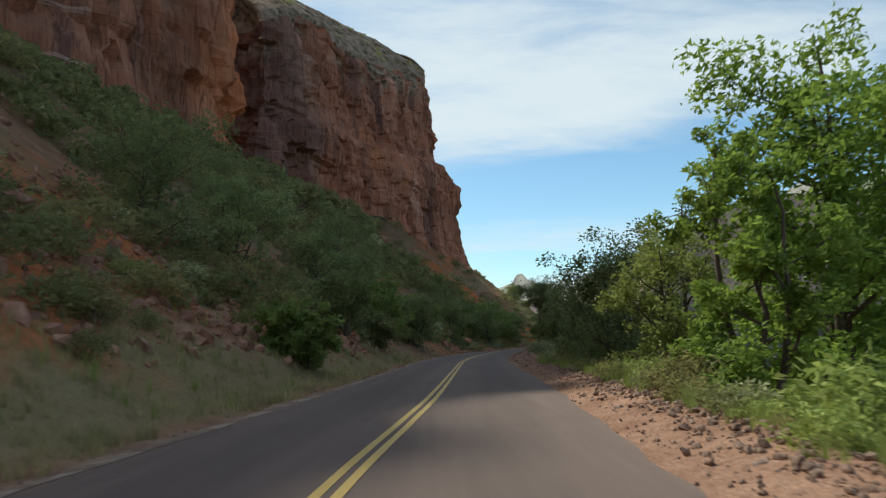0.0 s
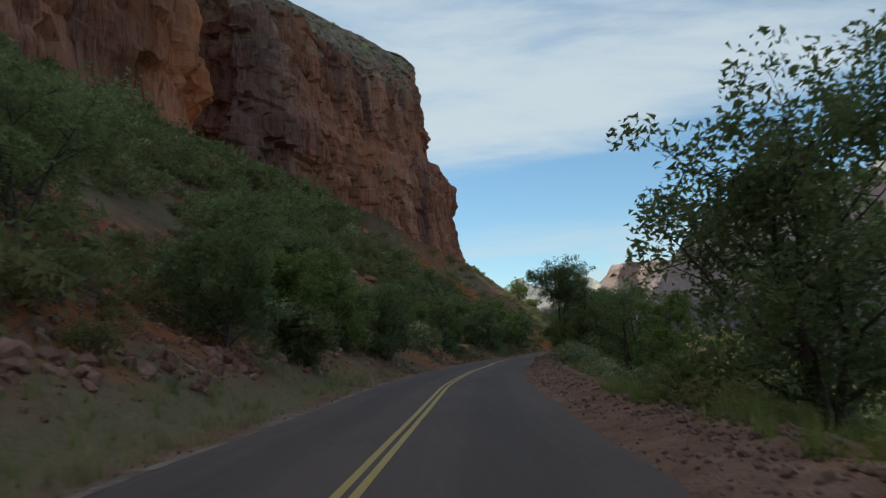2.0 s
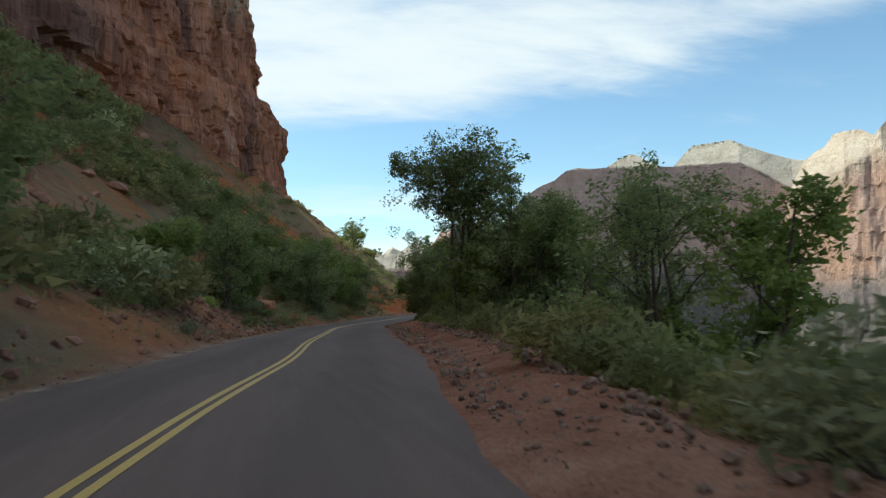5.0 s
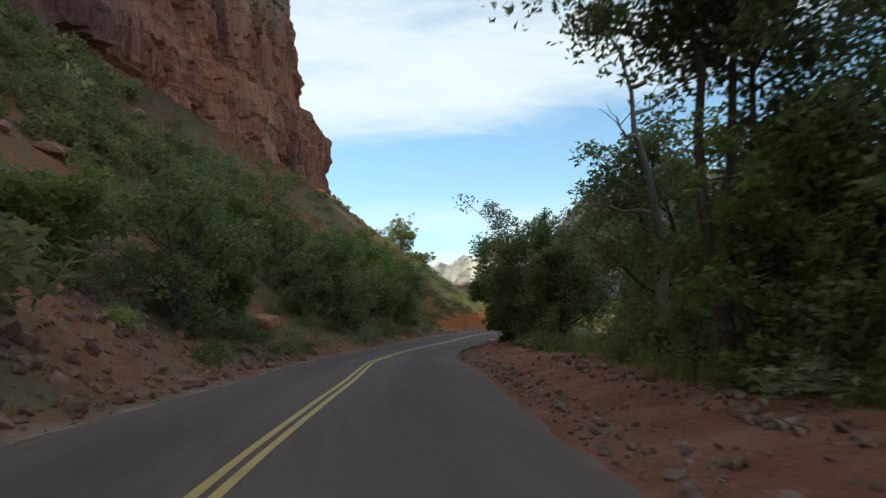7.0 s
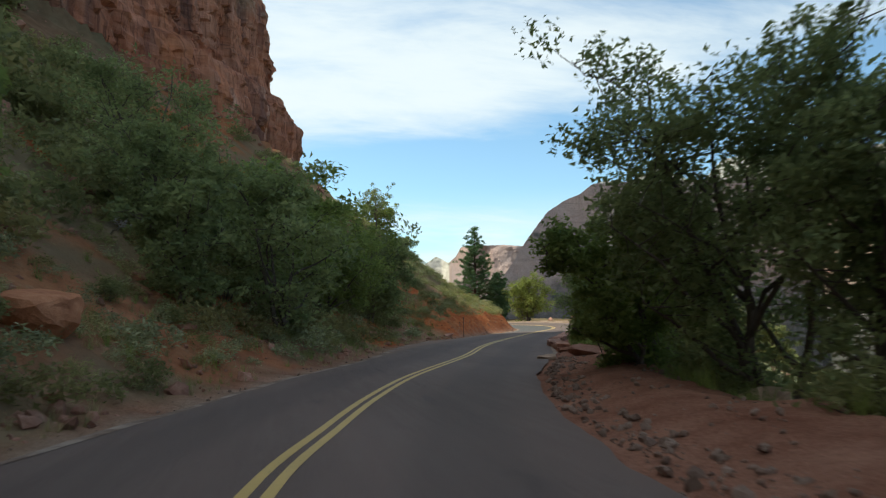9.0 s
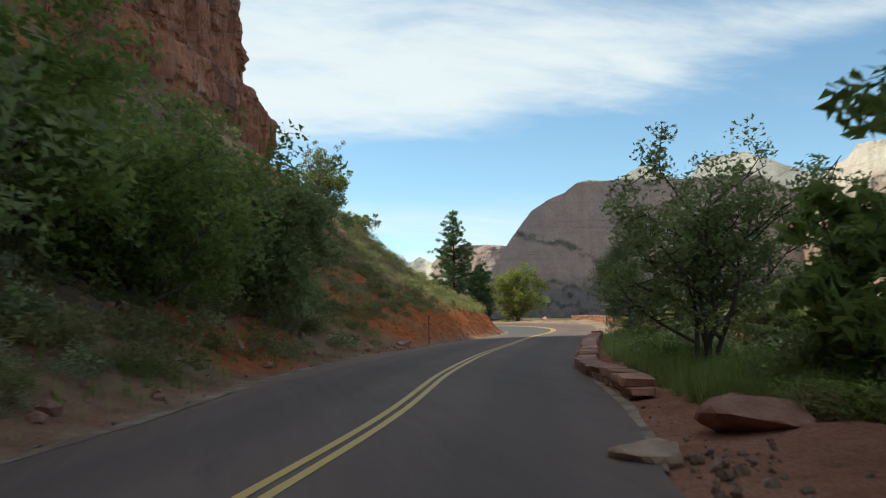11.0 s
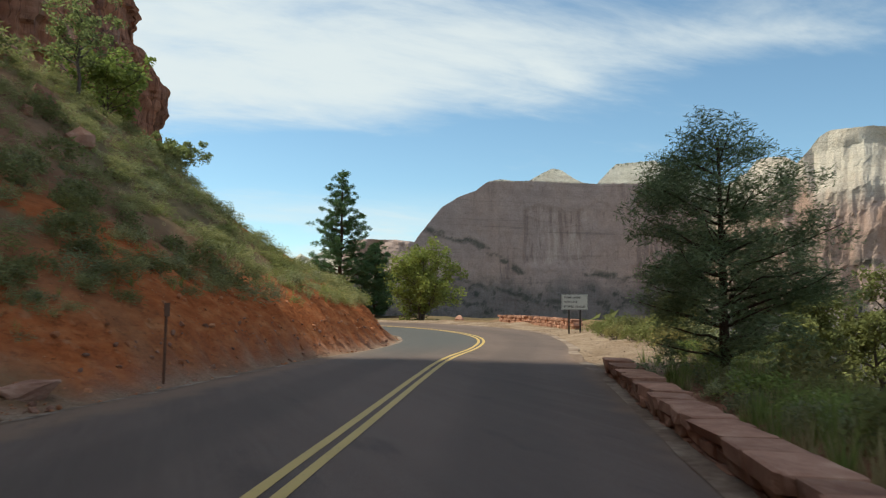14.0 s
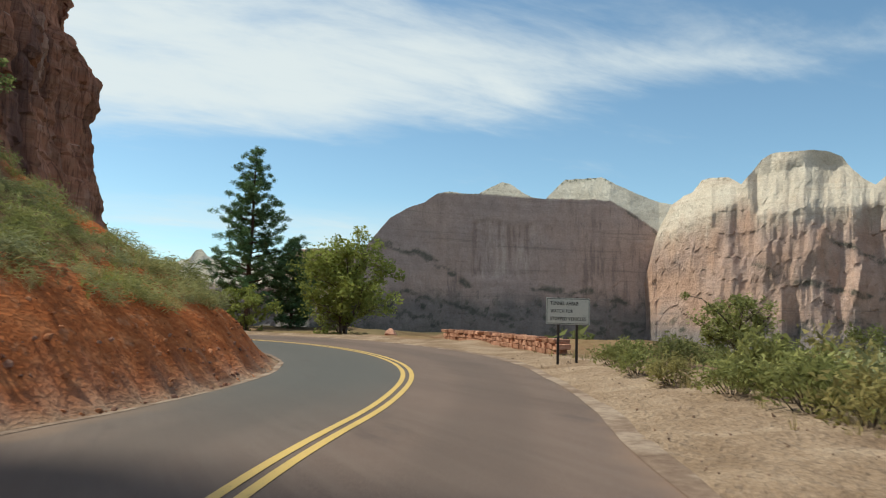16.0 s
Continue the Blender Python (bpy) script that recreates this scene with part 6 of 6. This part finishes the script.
boulder(14.4, 104.0, 0.5, 435, "pale boulder half in the gravel", M_PALEROCK, 0.8, 10)
boulder(3.5, 107.6, 0.95, 436, "orange boulder set in the grassy bank", M_ORANGE, 1.0, 110, 0.30)
boulder(2.6, 92.6, 0.3, 437, "loose red stone at the foot of the scree", M_ROCK, 0.7, 15)
boulder(17.5, 142.4, 0.5, 438, "red stone at the foot of the cut", M_ROCK, 0.55, 100)
boulder(37.6, 180.6, 0.42, 439, "block of red stone beside the bend", M_WALL, 1.1, 10)
boulder(-6.9, 114.0, 1.1, 440, "red rock outcrop on the hillside", M_ROCK, 0.7, 40)
boulder(-8.6, 112.0, 0.8, 441, "red rock outcrop on the hillside", M_ROCK, 0.7, 140)
boulder(-5.4, 60.5, 0.55, 442, "red rock on the bank under bushes", M_ROCK, 0.7, 10)
boulder(-3.4, 75.9, 0.7, 443, "red rock standing out of the bank", M_ROCK, 0.7, 10)
boulder(-7.0, 33.0, 0.5, 444, "red rock among dry grass", M_ROCK, 0.6, 10)
boulder(19.9, 146.2, 0.10, 445, "small pale stone beside the asphalt", M_PALEROCK, 0.7, 10)


# ---- roadside walls ----
def block_mesh(name, seed, bevel=0.08):
    bm = bmesh.new()
    bmesh.ops.create_cube(bm, size=1.0)
    rs = np.random.RandomState(seed)
    for q in bm.verts:
        q.co += Vector(rs.normal(size=3) * [0.035, 0.05, 0.05])
    bmesh.ops.bevel(bm, geom=list(bm.edges), offset=bevel, segments=1, affect="EDGES", profile=0.6)
    for q in bm.verts:
        q.co += Vector(rs.normal(size=3) * 0.012)
    me = bpy.data.meshes.new(name)
    bm.to_mesh(me)
    bm.free()
    me.materials.append(M_WALL)
    return me


BLOCKS = [block_mesh("block", 500 + q) for q in range(9)]
CAPS = [block_mesh("capstone", 520 + q, 0.07) for q in range(9)]


def stone_wall(name, label, line, height, width, drop):
    """A dry-looking wall of blocks under flat capstones, along a line on the plan."""
    root = tagged(new(name), label, "wall", kind="structure")
    p = spline(line, 0.05)
    length = len(p) * 0.05
    rs = np.random.RandomState(int(length * 10))

    def at(s):
        k = int(np.clip(s / 0.05, 0, len(p) - 2))
        a, b = p[max(k - 3, 0)], p[min(k + 3, len(p) - 1)]
        return p[k], math.degrees(math.atan2(b[1] - a[1], b[0] - a[0]))

    def lay(nm, meshes, s, ln, w, h, z):
        c, turn = at(s + ln / 2)
        base = float(ground_height(np.array([c[0]]), np.array([c[1]]), False)[0])
        ob = new(nm, meshes[rs.randint(len(meshes))])
        ob.parent = root
        ob.matrix_basis = pose(c[0] + rs.normal() * 0.012, c[1] + rs.normal() * 0.012, base + z + h / 2 - drop, rs.normal() * 1.2, rs.normal() * 1.0, turn + rs.normal() * 2.2) @ Matrix.Diagonal((ln * 0.985, w, h, 1))

    course = (height - 0.12 + drop) / 2
    for row in range(2):
        s = -0.2 * row
        while s < length - 0.15:
            ln = 0.24 + 0.34 * rs.rand()
            lay("block", BLOCKS, s, ln, width * (0.95 + 0.06 * rs.rand()), course * 1.01, row * course)
            s += ln
    s = 0.0
    while s < length - 0.2:
        ln = 0.36 + 0.50 * rs.rand()
        lay("capstone", CAPS, s, ln, width * (1.06 + 0.16 * rs.rand()), 0.115 + 0.04 * rs.rand(), 2 * course)
        s += ln
    return root


stone_wall("stone_wall", "low wall of red sandstone blocks along the road's edge", [(16.95, 119.7), (17.42, 121.3), (18.4, 125.0), (19.58, 127.7), (22.0, 133.3), (24.22, 138.3), (26.4, 142.8), (27.05, 144.2)], 0.25, 0.40, 0.10)
stone_wall("stone_wall", "low sunlit stone wall round the outside of the bend", [(37.0, 163.6), (37.9, 167.5), (38.6, 172.0), (38.9, 176.6)], 0.36, 0.42, 0.12)


# ---- sign ----
def box(sx, sy, sz, cx=0, cy=0, cz=0, bevel=0.0):
    bm = bmesh.new()
    bmesh.ops.create_cube(bm, size=1.0, matrix=Matrix.Translation((cx, cy, cz)) @ Matrix.Diagonal((sx, sy, sz, 1)))
    if bevel:
        bmesh.ops.bevel(bm, geom=list(bm.edges), offset=bevel, segments=2, affect="EDGES", profile=0.7)
    return bm


def part(name, bm, mat, parent, label=""):
    me = bpy.data.meshes.new(name)
    bm.to_mesh(me)
    bm.free()
    me.materials.append(mat)
    return child(name, me, parent, label)


M_POST = metal_mat("dark_brown_painted_post", (0.045, 0.034, 0.028), 0.7)
M_SIGN = metal_mat("white_sign_sheeting", (0.62, 0.61, 0.57), 0.55)
M_BLACK = metal_mat("black_sign_paint", (0.02, 0.02, 0.02), 0.6)
M_RUST = metal_mat("rusty_steel", (0.16, 0.075, 0.045), 0.85)
SIGN_W, SIGN_H = 1.06, 0.64
sign = tagged(new("road_sign"), "white warning sign with black lettering on two dark posts", "road sign")
sign_z = on_ground(34.75, 159.75, 0)
sign.matrix_basis = pose(34.72, 159.7, sign_z, 0, 0, -24)
lift = 1.764 - sign_z
panel = part("panel", box(SIGN_W, 0.02, SIGN_H, 0, 0, lift, 0.006), M_SIGN, sign, "white sign panel")
for dx in (-0.225, 0.225):
    part("post", box(0.062, 0.05, lift + SIGN_H / 2 + 0.35, dx, 0.04, (lift + SIGN_H / 2) / 2 - 0.15, 0.006), M_POST, sign, "dark brown post")
    for dz in (-0.2, 0.2):
        part("bolt", box(0.024, 0.012, 0.024, dx, -0.014, lift + dz, 0.004), M_POST, sign)
for cx, cz, sx, sz in ((0, SIGN_H / 2 - 0.022, SIGN_W - 0.03, 0.012), (0, -SIGN_H / 2 + 0.022, SIGN_W - 0.03, 0.012), (-SIGN_W / 2 + 0.022, 0, 0.012, SIGN_H - 0.05), (SIGN_W / 2 - 0.022, 0, 0.012, SIGN_H - 0.05)):
    part("border", box(sx, 0.004, sz, cx, -0.013, lift + cz), M_BLACK, panel)
for k, words in enumerate(("TUNNEL AHEAD", "WATCH FOR", "STOPPED VEHICLES")):
    curve = bpy.data.curves.new("lettering", "FONT")
    curve.body, curve.size, curve.space_character, curve.extrude, curve.offset = words, 0.118, 1.12, 0.002, 0.0022
    tmp = new("lettering_shape", curve)
    bpy.context.view_layer.update()
    me = bpy.data.meshes.new_from_object(tmp.evaluated_get(bpy.context.evaluated_depsgraph_get()))
    bpy.data.objects.remove(tmp)
    me.materials.clear()
    me.materials.append(M_BLACK)
    co = np.array([q.co[:] for q in me.vertices])
    fit_w = (0.68, 0.55, 0.86)[k]
    scale = fit_w / (co[:, 0].max() - co[:, 0].min())
    for q in me.vertices:
        q.co = ((q.co.x - co[:, 0].min()) * scale, q.co.y, q.co.z)
    ob = child("lettering", me, panel, "black capital letters")
    ob.matrix_basis = pose(-0.43, -0.0145, lift + 0.145 - 0.185 * k, 90, 0, 0)

# a thin steel marker at the foot of the cut
rod_x, rod_y = 19.1, 144.9
marker = tagged(new("marker_post"), "thin rusty steel marker post at the roadside", "post")
marker.matrix_basis = pose(rod_x, rod_y, on_ground(rod_x, rod_y, 0), 0, 0, 30)
part("rod", box(0.035, 0.035, 1.45, 0, 0, 0.6, 0.006), M_RUST, marker)
part("plate", box(0.10, 0.012, 0.22, 0, -0.022, 1.22, 0.004), M_RUST, marker, "small rusty plate")


# ---- dead wood ----
def dead_branch(label, x, y, length, seed, lie=True, mat=None, limbs=7, z=None):
    rs = np.random.RandomState(seed)
    root = tagged(new("dead_tree" if not lie else "dead_branch"), label, "dead tree" if not lie else "branch")
    tip = np.array([length * 0.9, 0, 0.12 * length]) if lie else np.array([-0.12 * length, 0.05 * length, length])
    main = bend(rs, (0, 0, -0.3 * (not lie)), tip, 10, 0.05)
    r0 = 0.02 * length
    child("stem", mesh_of("stem", *tube(main, np.linspace(r0, 0.012, 10), 7), mat or M_PALEBARK, True), root)
    for q in range(limbs):
        f = (0.45 if not lie else 0.3) + 0.55 * (q + 0.3) / limbs
        s = np.array([np.interp(f, np.linspace(0, 1, 10), main[:, c]) for c in range(3)])
        d = rs.normal(size=3)
        d[2] = abs(d[2]) * 0.9
        e = s + d / np.linalg.norm(d) * length * 0.28 * (1.25 - f)
        lp = bend(rs, s, e, 6, 0.12)
        pieces = [tube(lp, np.linspace(r0 * 0.4, 0.006, 6), 5)]
        for m in range(4):
            g = np.array([np.interp(0.4 + 0.15 * m, np.linspace(0, 1, 6), lp[:, c]) for c in range(3)])
            d2 = rs.normal(size=3)
            d2[2] = abs(d2[2])
            pieces.append(tube(bend(rs, g, g + d2 / np.linalg.norm(d2) * length * 0.09, 4, 0.12), [0.014, 0.011, 0.008, 0.004], 4))
        child("limb", mesh_of("limb", *joined(pieces), mat or M_PALEBARK, True), root)
    root.matrix_basis = pose(x, y, (on_ground(x, y, 0) + (0.08 if lie else 0)) if z is None else z, 0, 0, rs.rand() * 360 if lie else 0)


dead_branch("bare grey dead tree among green oaks", 12.3, 88.0, 7.2, 601, False)
dead_branch("fallen pale branch on the grassy bank", 5.05, 116.2, 1.1, 602)
dead_branch("fallen pale branch beside the bushes", 12.6, 133.2, 1.2, 603)
dead_branch("bare pale twigs on the bank", -3.8, 62.8, 1.3, 604)
dead_branch("bare pale twigs on the bank", -5.6, 55.6, 1.4, 605)
dead_branch("bare twisted twigs above the road", 2.4, 118.0, 1.6, 606)
